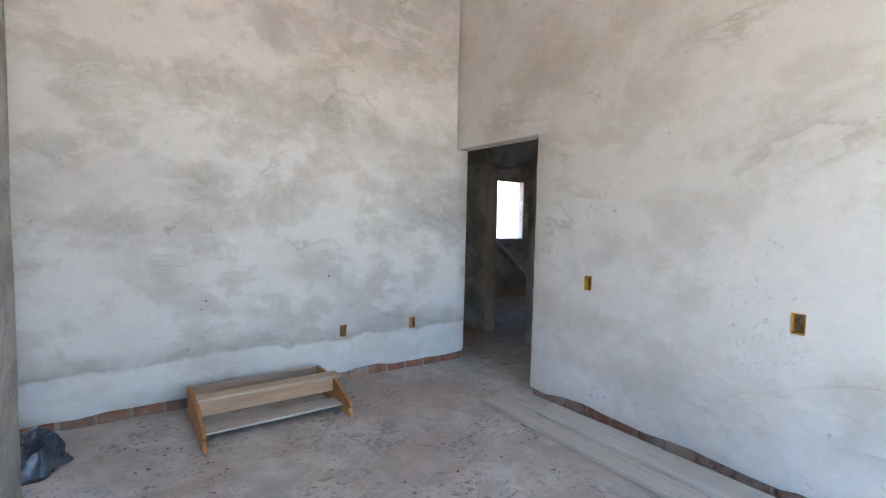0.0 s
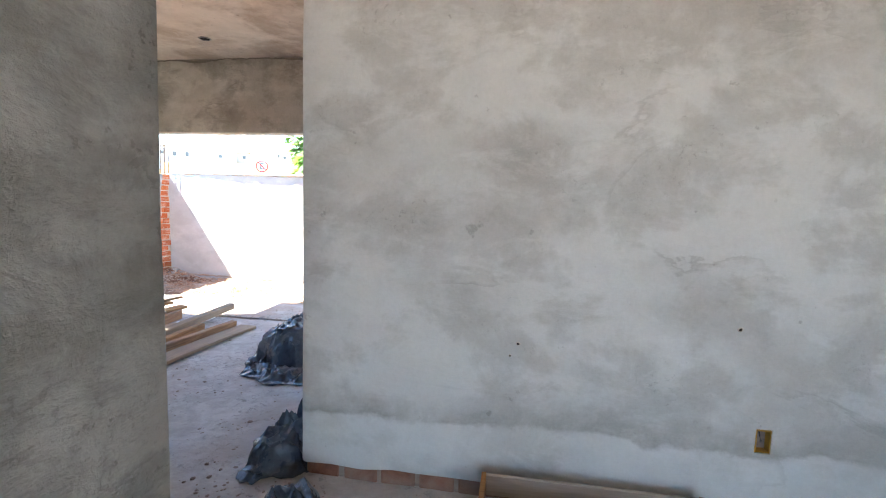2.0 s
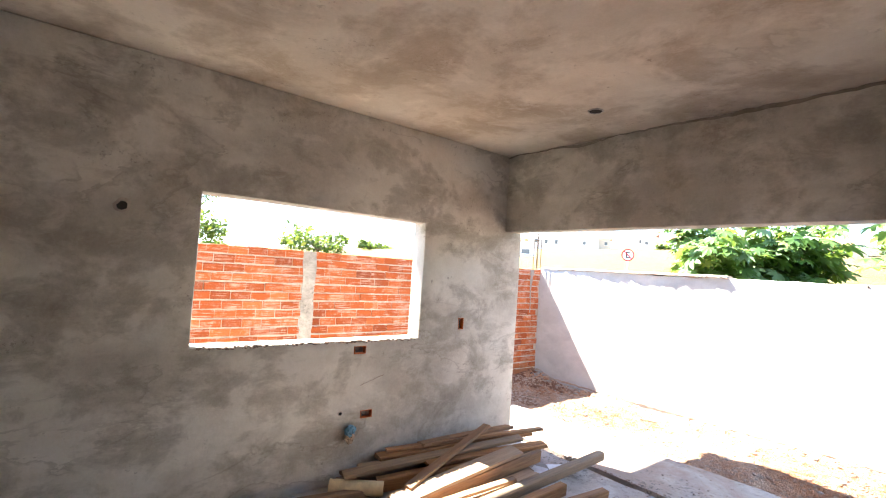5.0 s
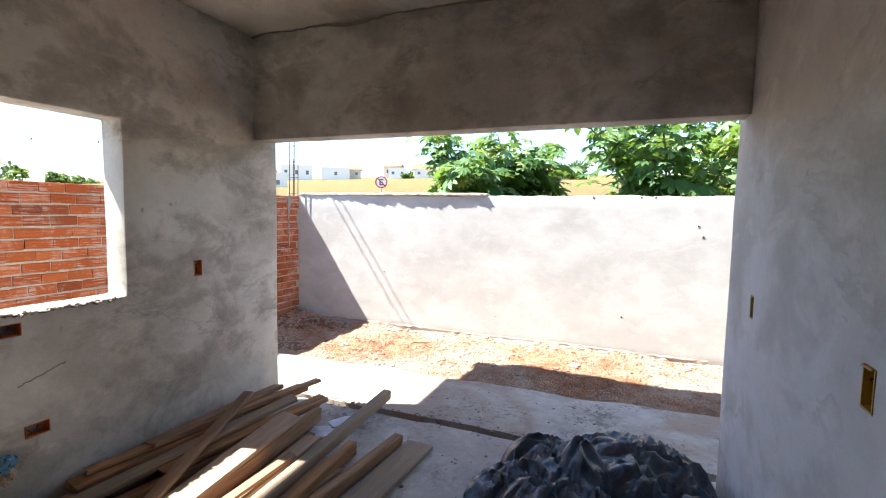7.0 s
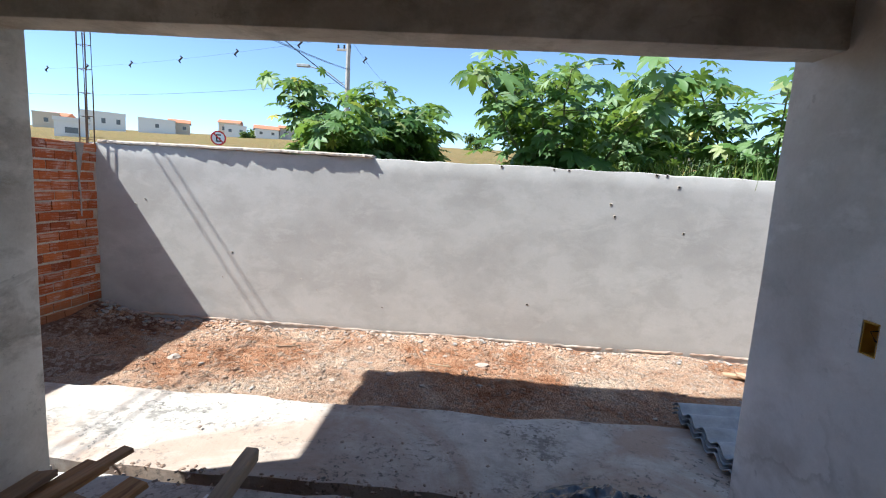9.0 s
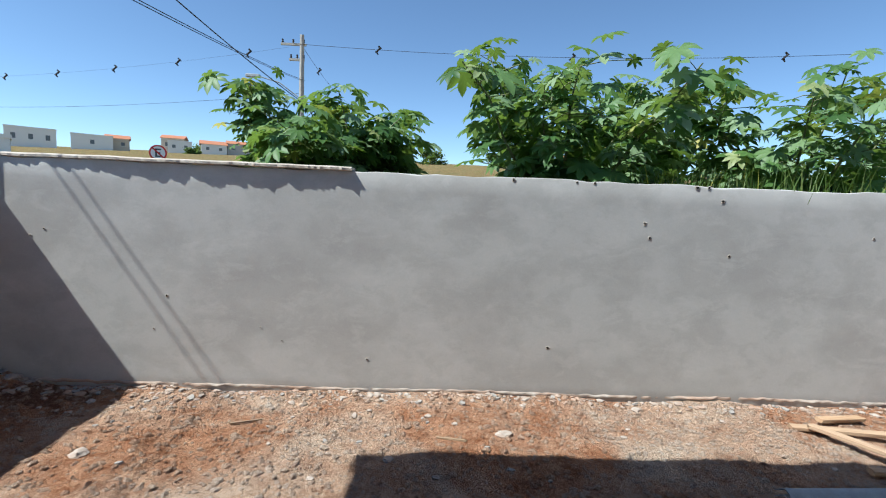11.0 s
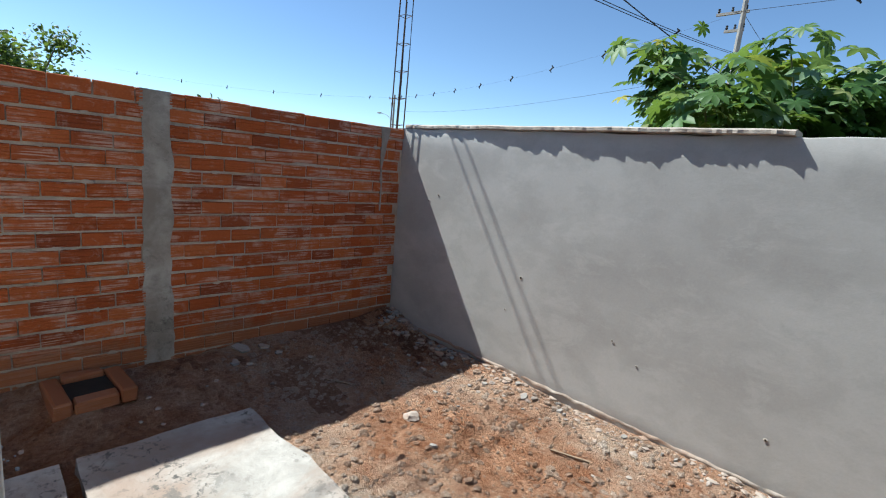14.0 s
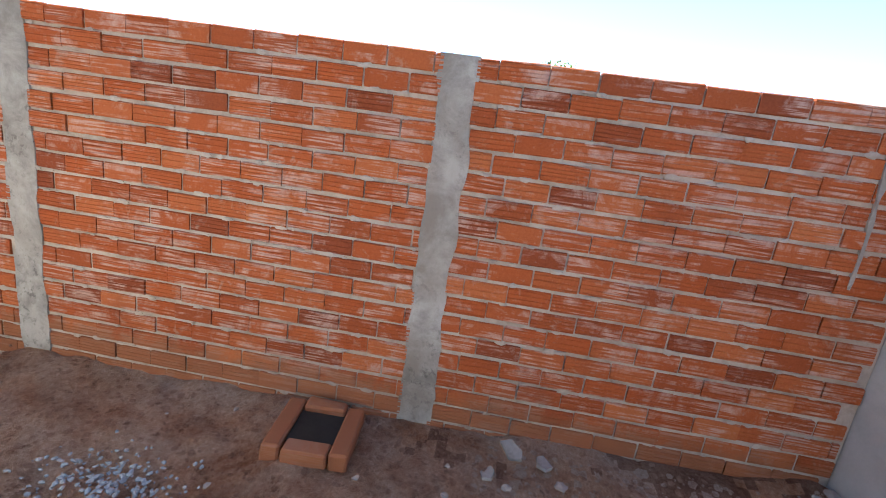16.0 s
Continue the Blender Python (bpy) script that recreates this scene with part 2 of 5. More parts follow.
def brick_material():
    m, n, l, b = material("clay_block", 0.85, 0.2)
    info = n.new("ShaderNodeObjectInfo")
    geo = n.new("ShaderNodeNewGeometry")
    rnd = n.new("ShaderNodeMath")
    rnd.operation = "ADD"
    l.new(info.outputs["Random"], rnd.inputs[0])
    l.new(geo.outputs["Random Per Island"], rnd.inputs[1])
    fr = n.new("ShaderNodeMath")
    fr.operation = "FRACT"
    l.new(rnd.outputs[0], fr.inputs[0])
    base = ramp(n, l, fr.outputs[0], (0.0, (0.24, 0.058, 0.022)), (0.12, (0.31, 0.075, 0.024)), (0.45, (0.39, 0.094, 0.027)), (0.8, (0.41, 0.112, 0.036)), (1.0, (0.47, 0.145, 0.05)))
    pos = geo.outputs["Position"]
    mp = n.new("ShaderNodeMapping")
    mp.inputs["Scale"].default_value = (1, 1, 1)
    l.new(pos, mp.inputs["Vector"])
    st = n.new("ShaderNodeMapping")
    st.inputs["Scale"].default_value = (2, 3.5, 95)
    l.new(pos, st.inputs["Vector"])
    groove = noise_node(n, l, st.outputs[0], 1.0, 2, 0.5)
    smear = noise_node(n, l, mp.outputs[0], 4.5, 6, 0.7, 0.7)
    fine = noise_node(n, l, mp.outputs[0], 90, 5, 0.7)
    lines = ramp(n, l, groove, (0.48, 0.0), (0.56, 1.0))
    where = ramp(n, l, smear, (0.45, 0.0), (0.6, 0.8))
    f = n.new("ShaderNodeMath")
    f.operation = "MULTIPLY"
    l.new(lines, f.inputs[0])
    l.new(where, f.inputs[1])
    c = mix(n, l, f.outputs[0], base, (0.56, 0.38, 0.31))
    c = mix(n, l, 0.55, c, ramp(n, l, fine, (0.25, 0.3), (0.75, 0.7)), "SOFT_LIGHT")
    soot = ramp(n, l, noise_node(n, l, mp.outputs[0], 1.7, 5, 0.6), (0.58, 0.0), (0.78, 0.5))
    c = mix(n, l, soot, c, (0.19, 0.062, 0.035))
    film = ramp(n, l, noise_node(n, l, mp.outputs[0], 11, 7, 0.75, 0.5), (0.58, 0.0), (0.68, 0.35))
    c = mix(n, l, film, c, (0.45, 0.36, 0.30))
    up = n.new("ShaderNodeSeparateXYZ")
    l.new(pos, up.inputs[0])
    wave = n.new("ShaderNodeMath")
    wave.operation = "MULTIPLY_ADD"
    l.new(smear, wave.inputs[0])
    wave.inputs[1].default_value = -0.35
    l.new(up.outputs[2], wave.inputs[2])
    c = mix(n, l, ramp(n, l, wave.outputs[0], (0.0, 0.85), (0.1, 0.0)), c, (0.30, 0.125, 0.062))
    l.new(c, b.inputs["Base Color"])
    bump(n, l, b, (groove, 0.5, 0.006), (fine, 0.3, 0.003))
    return m


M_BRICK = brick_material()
M_DUSTBRICK = concrete("dusty_brick", (0.29, 0.14, 0.09), (0.19, 0.09, 0.06), (0.33, 0.27, 0.225), 0.9, 0.8)
M_DIRTY = concrete("dirty_mortar", (0.34, 0.28, 0.235), (0.22, 0.17, 0.14), (0.25, 0.15, 0.10), 0.5, 0.5)


# ---- building helpers ----
def link(name, bm, mat, parent=None, label="", smooth=False, kind=""):
    me = bpy.data.meshes.new(name)
    bm.to_mesh(me)
    bm.free()
    me.materials.append(mat)
    if smooth:
        me.shade_smooth()
        me.set_sharp_from_angle(angle=radians(38))
    ob = new(name, me)
    if parent is not None:
        ob.parent = parent
    return tagged(ob, label=label, kind=kind)


def part(name, bm, mat, parent, label="", smooth=False):
    return link(name, bm, mat, parent, label, smooth)


def box(bm, x0, x1, y0, y1, z0, z1, m=None):
    r = bmesh.ops.create_cube(bm, size=1.0)
    for v in r["verts"]:
        v.co = Vector((x0 + (v.co.x + 0.5) * (x1 - x0), y0 + (v.co.y + 0.5) * (y1 - y0), z0 + (v.co.z + 0.5) * (z1 - z0)))
        if m is not None:
            v.co = m @ v.co
    return r["verts"]


def steps(a, b, cuts, size):
    """Grid lines from a to b that hold all the cuts."""
    marks = sorted({a, b, *[c for c in cuts if a < c < b]})
    out = []
    for p, q in zip(marks, marks[1:]):
        k = max(1, round((q - p) / size))
        out += [p + (q - p) * i / k for i in range(k)]
    return out + [b]


def wall(name, axis, at, thick, a, b, z0, z1, mat, holes=(), label="", wobble=0.004, size=0.16, round_=0.018, top=None, foot=0.0):
    """A wall along an axis with real openings: at is its low face, holes are (a0, a1, z0, z1)."""
    us = steps(a, b, [h[i] for h in holes for i in (0, 1)], size)
    zs = steps(z0, z1, [h[i] for h in holes for i in (2, 3)], size)
    full = [[not any(h[0] - 1e-6 <= (us[i] + us[i + 1]) / 2 <= h[1] + 1e-6 and h[2] - 1e-6 <= (zs[j] + zs[j + 1]) / 2 <= h[3] + 1e-6 for h in holes)
             for j in range(len(zs) - 1)] for i in range(len(us) - 1)]
    bm = bmesh.new()
    verts = {}

    def vert(i, j, s):
        if (i, j, s) not in verts:
            u, z, d = us[i], zs[j], at + s * thick
            verts[i, j, s] = bm.verts.new((u, d, z) if axis == "x" else (d, u, z))
        return verts[i, j, s]

    def has(i, j):
        return 0 <= i < len(us) - 1 and 0 <= j < len(zs) - 1 and full[i][j]

    for i in range(len(us) - 1):
        for j in range(len(zs) - 1):
            if not full[i][j]:
                continue
            for s in (0, 1):
                bm.faces.new([vert(i, j, s), vert(i + 1, j, s), vert(i + 1, j + 1, s), vert(i, j + 1, s)])
            for di, dj, p, q in ((-1, 0, (i, j), (i, j + 1)), (1, 0, (i + 1, j), (i + 1, j + 1)), (0, -1, (i, j), (i + 1, j)), (0, 1, (i, j + 1), (i + 1, j + 1))):
                if not has(i + di, j + dj):
                    bm.faces.new([vert(*p, 0), vert(*q, 0), vert(*q, 1), vert(*p, 1)])
    bmesh.ops.recalc_face_normals(bm, faces=bm.faces)
    if round_:
        small = [h for h in holes if h[1] - h[0] < 0.2]
        k = 0 if axis == "x" else 1

        def tiny(v):
            return any(h[0] - 0.01 < v.co[k] < h[1] + 0.01 and h[2] - 0.01 < v.co.z < h[3] + 0.01 for h in small)

        sharp = [e for e in bm.edges if len(e.link_faces) == 2 and e.calc_face_angle(0) > 1.0 and not (tiny(e.verts[0]) or tiny(e.verts[1]))]
        bmesh.ops.bevel(bm, geom=sharp, offset=round_, segments=2, profile=0.5, affect="EDGES", clamp_overlap=True)
    for v in bm.verts:
        k = noise.noise_vector(v.co * 1.7) + 0.6 * noise.noise_vector(v.co * 6.0)
        v.co += k * wobble
        if foot and v.co.z < z0 + 0.04:
            v.co.z += foot * (noise.noise(v.co * 2.5) + 0.8 * noise.noise(v.co * 9.0)) - 0.01
        if top is not None and v.co.z > z1 - 0.03:
            v.co.z += top * noise.noise(v.co * 9.0)
    return link(name, bm, mat, None, label, True, "structure")


def sheet(name, x0, x1, y0, y1, z, thick, mat, label, size=0.25, rough_=0.004, shape=None, kind="structure"):
    """A slab with a slightly uneven top."""
    bm = bmesh.new()
    xs, ys = steps(x0, x1, [], size), steps(y0, y1, [], size)
    grid = [[bm.verts.new((x, y, z)) for y in ys] for x in xs]
    for i in range(len(xs) - 1):
        for j in range(len(ys) - 1):
            bm.faces.new([grid[i][j], grid[i + 1][j], grid[i + 1][j + 1], grid[i][j + 1]])
    r = bmesh.ops.extrude_face_region(bm, geom=list(bm.faces))
    for v in r["geom"]:
        if isinstance(v, bmesh.types.BMVert):
            v.co.z -= thick
    bmesh.ops.recalc_face_normals(bm, faces=bm.faces)
    for v in bm.verts:
        if shape is not None:
            shape(v)
        v.co.z += rough_ * noise.noise(v.co * 3.0) + 0.5 * rough_ * noise.noise(v.co * 11.0)
    return link(name, bm, mat, None, label, True, kind)


# ---- the house ----
FL = 0.07          # the floor
CEIL_B = 2.93
CEIL_A = 4.3
SOCKETS_BENCH = [(1.645, 0.508), (2.347, 0.508)]
SOCKETS_DOOR = [(2.314, 1.062), (1.035, 1.015)]
SOCKETS_EAST = [(6.09, 1.255), (4.975, 1.27)]


def mouths(spots, w=0.064, h=0.108):
    return [(u - w / 2, u + w / 2, z - h / 2, z + h / 2) for u, z in spots]


wall("wall_bench", "x", 3.97, 0.15, -0.53, 2.99, 0.135, CEIL_A, M_ROOM_A, mouths(SOCKETS_BENCH), "pale unpainted cement render wall with grey drying patches", round_=0.035, foot=0.03)
wall("wall_door", "y", 2.83, 0.16, -2.4, 3.97, 0.15, CEIL_A, M_ROOM_A2, [(2.86, 3.97, 0, 2.2)] + mouths(SOCKETS_DOOR), "unpainted cement render wall with a doorway, tinted by warm bounced light", foot=0.03)
# Its opening at y -2.1 to -1.0 is unseen, added to let sunlight in.
wall("wall_jamb", "y", -0.525, 0.2, -2.4, 2.84, 0, CEIL_A, M_JAMB, [(-2.1, -1.0, 0, 2.1)], label="grey cement render wall beside the passage, with an unseen opening added for light", round_=0.02)
wall("wall_lintel", "y", -0.525, 0.2, 2.84, 3.97, 3.05, CEIL_A, M_ROOM_A, label="cement render over the passage")
# Unseen wall; its wide opening is assumed, to let daylight into the room.
wall("wall_south", "x", -2.55, 0.15, -0.53, 2.99, 0, CEIL_A, M_ROOM_A, [(0.2, 2.7, 0, 2.9)], "unseen cement render wall with a wide opening assumed for daylight")
wall("wall_east_room", "y", -0.57, 0.18, 4.12, 6.66, 0, CEIL_B, M_EAST, mouths(SOCKETS_EAST), "grey cement render wall with socket boxes", round_=0.015)
wall("wall_window", "y", -3.92, 0.175, 0.8, 6.61, 0, CEIL_B, M_ROOM_B,
     [(3.626, 5.39, 1.155, 2.145)] + mouths([(5.863, 1.265)]) + mouths([(4.835, 1.078), (4.93, 0.57)], 0.108, 0.064), "grey cement render wall with an unglazed window opening", round_=0.012)
wall("wall_back", "x", 0.65, 0.15, -3.92, -0.53, 0, CEIL_B, M_ROOM_B, label="grey cement render wall")
wall("beam", "x", 6.37, 0.17, -3.745, -0.57, 2.17, CEIL_B, M_ROOM_B, label="deep rendered concrete beam over the open side", round_=0.01)


def floor_edge(v):
    if v.co.y > 6.6:
        v.co.y += 0.035 * noise.noise(v.co * 3.1) + 0.035 * noise.noise(v.co * 11)


sheet("floor", -3.9, 8.0, -2.5, 6.745, FL, 0.12, M_FLOOR, "rough unfinished concrete floor with dust and cement crumbs", 0.15, 0.006, floor_edge)
sheet("ceiling", -4.66, -0.39, 0.6, 7.79, CEIL_B + 0.12, 0.12, M_CEIL, "stained rendered concrete ceiling slab that overhangs as an eave", 0.4, 0.003)
sheet("ceiling_high", -0.55, 3.1, -2.6, 4.15, CEIL_A + 0.12, 0.12, M_CEIL, "rendered ceiling of the high room", 0.5, 0.003)
# the dark rooms behind the doorway
wall("wall_hall_south", "x", 2.3, 0.15, 2.99, 8.0, 0, 2.9, M_ROOM_B, label="unpainted hall wall")
wall("wall_hall_inner", "y", 3.9, 0.15, 2.45, 6.8, 0, 2.9, M_ROOM_B, [(4.02, 4.76, 0, 2.16)], "unpainted hall wall with a narrow doorway")
wall("wall_hall_end", "y", 8.0, 0.15, 2.3, 7.0, 0, 2.9, M_ROOM_B, label="unpainted end wall")
wall("wall_bath", "x", 6.8, 0.15, 2.99, 8.0, 0, 2.9, M_ROOM_B, [(5.72, 6.52, 1.18, 2.26), (5.8, 6.5, 2.58, 2.64)], "unpainted wall with a small bright window opening and a slit")
wall("wall_hall_west", "y", 2.83, 0.16, 4.12, 6.95, 0, 2.9, M_ROOM_B, label="unpainted wall")
sheet("ceiling_hall", 2.85, 8.1, 2.2, 7.0, 3.02, 0.12, M_CEIL, "rendered ceiling of the back rooms", 0.5, 0.003)


def slab_edge(v):
    t = (v.co.x + 4.9) / 5.5
    if v.co.y < 7.0:
        v.co.y += 0.03 * noise.noise(v.co * 3.1) + 0.02 * noise.noise(v.co * 11)
    if v.co.y > 7.4:
        v.co.y += 0.15 * min(max(t, 0), 1) + 0.05 * noise.noise(v.co * 2.3) + 0.02 * noise.noise(v.co * 9)
    if v.co.x < -4.7:
        v.co.x += 0.03 * noise.noise(v.co * 4)


sheet("pavement", -4.92, 4.0, 6.865, 7.7, 0.05, 0.1, M_SLAB, "pale concrete terrace slab with red soil smears", 0.12, 0.006, slab_edge)
sheet("pavement_side", -4.92, -3.93, 0.0, 6.8, 0.05, 0.1, M_SLAB, "pale concrete side path", 0.2, 0.005, slab_edge)

# Unseen pale ground, added to reflect neutral daylight through the south opening.
sheet("pavement_front", -4.0, 8.0, -9.0, -2.52, 0.04, 0.1, M_SLAB, "pale unseen concrete forecourt added to bounce daylight indoors", 0.5, 0.005)

# ---- the yard ----
wall("wall_boundary", "x", 9.5, 0.14, -6.0, 9.0, -0.05, 1.88, M_BOUND, label="grey cement render boundary wall with a rough top", top=0.02, round_=0.012)


def soil_height(x, y):
    out = max(0.0, y - 9.54, -6.0 - x)
    z = 0.0
    if out > 0:
        z = 0.9 + 0.085 * min(max(0.0, y - 9.54), 230) + 0.25 * noise.noise(Vector((x * 0.07, y * 0.07, 3))) * min(1, out / 8)
        if y < 9.54:
            z = 0.9
    elif -6 < x < 9 and y > 5:
        p = Vector((x, y, 0))
        z = -0.015 + 0.035 * noise.noise(p * 1.3) + 0.022 * noise.noise(p * 4.5) + 0.012 * noise.noise(p * 11) + 0.006 * noise.noise(p * 24) + 0.03 * max(0, 1 - abs(y - 9.42) / 0.2) + (0.055 + 0.05 * max(0.0, min(1.0, (y - 7.0) / 2.4))) * max(0, 1 - abs(x + 5.85) / 0.6) + (0.025 * noise.noise(p * 3.1) + 0.018 * noise.noise(p * 8) if x < -4.9 else 0)
        if 6.0 < y < 7.5 and x > -4.8:
            z -= 0.1
    else:
        z = -0.06
    return z


def terrain():
    bm = bmesh.new()
    xs = [-400, -250, -150, -90, -60, -40, -28, -18, -12, -9, -7, -6.1, -5.97] + [-5.9 + 0.05 * i for i in range(298)] + [9, 11, 14, 18, 26, 40, 60, 90, 150, 250, 400]
    ys = [-300, -150, -80, -40, -20, -10, -5, -2, 0, 2, 4, 5] + [5.2 + 0.05 * i for i in range(86)] + [9.53, 9.62, 10, 11, 12, 14, 17, 21, 26, 33, 42, 55, 75, 100, 150, 230, 400]
    grid = [[bm.verts.new((x, y, soil_height(x, y))) for y in ys] for x in xs]
    for i in range(len(xs) - 1):
        for j in range(len(ys) - 1):
            f = bm.faces.new([grid[i][j], grid[i + 1][j], grid[i + 1][j + 1], grid[i][j + 1]])
            c = f.calc_center_median()
            f.material_index = 1 if (c.y > 9.6 or c.x < -6.1) else 0
            # Patches inside the brick wall's shadow get the darkened soil.
            if -6 < c.x < -4.6 and 5 < c.y < 9.5:
                damp_shade = noise.noise(c * 1.9) + 0.6 * noise.noise(c * 6.0) + 0.35 * noise.noise(c * 17.0)
                if damp_shade + 0.45 * min(1.0, max(-1.0, c.y - 8.0)) + 0.5 * min(0.0, -4.95 - c.x) * 3 > 0.36:
                    f.material_index = 2
    ob = link("ground", bm, M_SOIL, None, "red soil with dry crumbs and rubble", True, "structure")
    ob.data.materials.append(M_FIELD)
    ob.data.materials.append(M_DAMPSHADE)
    return ob


terrain()


# ---- small stones ----
def ball(sub):
    bm = bmesh.new()
    bmesh.ops.create_icosphere(bm, subdivisions=sub, radius=1)
    out = [v.co.copy() for v in bm.verts], [[v.index for v in f.verts] for f in bm.faces]
    bm.free()
    return out


BALLS = {1: ball(1), 2: ball(2)}


def clump(store, c, r, rng, sub=1, squash=0.7):
    """Adds one rough stone to the (vertices, faces) in store."""
    verts, faces = store
    base, tris = BALLS[sub]
    o = Vector((rng.uniform(0, 50), rng.uniform(0, 50), 0))
    sx, sy, n0 = rng.uniform(0.65, 1.4), rng.uniform(0.65, 1.4), len(verts)
    for p in base:
        d = r * (1 + 0.6 * noise.noise(p * 1.5 + o))
        verts.append((c[0] + p.x * sx * d, c[1] + p.y * sy * d, c[2] + p.z * squash * d))
    faces.extend([n0 + i for i in t] for t in tris)


def stones(name, store, mat, label, category, kind="stuff"):
    me = bpy.data.meshes.new(name)
    me.from_pydata(store[0], [], store[1])
    me.materials.append(mat)
    return tagged(new(name, me), label, category, kind=kind)


# ---- the brick wall ----
def brick_wall():
    COURSE, LONG, TOP, X = 0.1005, 0.213, 1.862, -5.878
    bm = bmesh.new()
    box(bm, X - 0.12, X - 0.010, -3.0, 9.5, -0.1, TOP - 0.012)
    w = link("wall_brick", bm, M_MORTAR, None, "bare red hollow-brick wall with pale mortar joints", False, "structure")
    cols = (0.85, 3.05, 5.25, 7.45, 9.56)
    for c in cols[:-1]:
        cb = bmesh.new()
        wdt = 0.085
        zs = [(-0.1) + (TOP + 0.1) * i / 60 for i in range(61)]
        vs = []
        for k, z in enumerate(zs):
            e0, e1 = 0.022 * noise.noise(Vector((c, z * 5, 1))) + 0.01 * noise.noise(Vector((c, z * 17, 2))), 0.022 * noise.noise(Vector((c, z * 5, 9))) + 0.01 * noise.noise(Vector((c, z * 17, 5)))
            vs.append([cb.verts.new((X - 0.12, c - wdt + e0, z)), cb.verts.new((X + 0.002, c - wdt + e0, z)), cb.verts.new((X + 0.002, c + wdt + e1, z)), cb.verts.new((X - 0.12, c + wdt + e1, z))])
        for p, q in zip(vs, vs[1:]):
            for k in range(4):
                cb.faces.new([p[k], p[(k + 1) % 4], q[(k + 1) % 4], q[k]])
        cb.faces.new(vs[-1])
        bmesh.ops.recalc_face_normals(cb, faces=cb.faces)
        part("column", cb, M_COLUMN, w, "rough cast concrete column", True)

    def block(b, y0, y1, z0, z1, proud, rng):
        """One hollow brick face: a bevelled rim and shallow extruded grooves along it."""
        k = rng.choice((3, 4, 5)) if rng.random() < 0.75 else 1
        prof = [(z0, -0.006), (z0 + 0.005, 0.0)]
        for i in range(k):
            zc = z0 + (z1 - z0) * (i + 0.5) / k
            prof += [(zc - 0.004, 0.0), (zc, -0.0032 if k > 1 else 0.0), (zc + 0.004, 0.0)]
        prof += [(z1 - 0.005, 0.0), (z1, -0.006)]
        t = [rng.uniform(-0.003, 0.003) for _ in range(2)]
        a = [b.verts.new((X + proud + d, y0 + 0.002 * (d < -0.004), z + t[0])) for z, d in prof]
        c = [b.verts.new((X + proud + d, y1 - 0.002 * (d < -0.004), z + t[1])) for z, d in prof]
        for i in range(len(prof) - 1):
            b.faces.new([a[i], c[i], c[i + 1], a[i + 1]])
        q = [b.verts.new((X - 0.04, y, z)) for y, z in ((y0, z0), (y1, z0), (y1, z1), (y0, z1))]
        b.faces.new([a[0], q[0], q[1], c[0]])
        b.faces.new([a[-1], c[-1], q[2], q[3]])
        b.faces.new([q[0]] + a + [q[3]])
        b.faces.new([q[2]] + c[::-1] + [q[1]])

    smear = bmesh.new()
    left, right = [], []
    for i in range(44):
        z = 1.1 + (TOP - 1.1) * i / 43
        half = (0.007 + 0.014 * noise.noise(Vector((z * 9, 1, 0)))) + 0.045 * max(0.0, (z - 1.5) / 0.36)
        mid = 9.27 + 0.02 * noise.noise(Vector((z * 3, 4, 0)))
        left.append(smear.verts.new((X + 0.0065, mid - half, z)))
        right.append(smear.verts.new((X + 0.0065, mid + half, z)))
    for i in range(43):
        smear.faces.new([left[i], right[i], right[i + 1], left[i + 1]])
    r = bmesh.ops.extrude_face_region(smear, geom=list(smear.faces))
    for q in r["geom"]:
        if isinstance(q, bmesh.types.BMVert):
            q.co.x -= 0.02
    bmesh.ops.recalc_face_normals(smear, faces=smear.faces)
    part("mortar_run", smear, M_COLUMN, w, "grey cement run down the bricks")
    rest = bmesh.new()
    rng = random.Random(4)
    for row in range(19):
        z1 = TOP - row * COURSE
        z0 = z1 - COURSE + rng.uniform(0.014, 0.02)
        for a, b in zip(cols, cols[1:]):
            lo, hi = a + 0.075, b - (0.075 if b < 9 else rng.uniform(0.06, 0.12))
            y = lo + (0.0 if row % 2 else -0.1) + rng.uniform(-0.03, 0.03)
            while y < hi:
                ln = LONG * rng.uniform(0.96, 1.04)
                p, q = max(lo, y), min(hi, y + ln - rng.uniform(0.003, 0.010))
                y += ln
                if q - p < 0.03:
                    continue
                dz, proud = rng.uniform(-0.003, 0.003), rng.uniform(-0.005, 0.005)
                if p > 6.2:
                    one = bmesh.new()
                    block(one, p, q, z0 + dz, z1 + dz, proud, rng)
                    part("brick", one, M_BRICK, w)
                else:
                    block(rest, p, q, z0 + dz, z1 + dz, proud, rng)
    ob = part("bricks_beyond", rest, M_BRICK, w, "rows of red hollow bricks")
    tagged(ob, kind="stuff")
    st = ([], [])
    for _ in range(520):
        row, y = rng.randrange(0, 18), rng.uniform(4.0, 9.35)
        z = TOP - row * COURSE - 0.092 + rng.uniform(-0.004, 0.004)
        n0 = len(st[0])
        clump(st, (0, 0, 0), rng.uniform(0.008, 0.022), rng, 1, 0.5)
        for i in range(n0, len(st[0])):
            a, b2, c = st[0][i]
            st[0][i] = (X - 0.003 + c * 0.5, y + a * 1.5, z + b2 * 0.6)
    blobs = stones("mortar_squeeze", st, M_MORTAR, "", "")
    blobs.parent = w
    tagged(blobs, "squeezed-out mortar lumps in the joints", kind="stuff")


brick_wall()


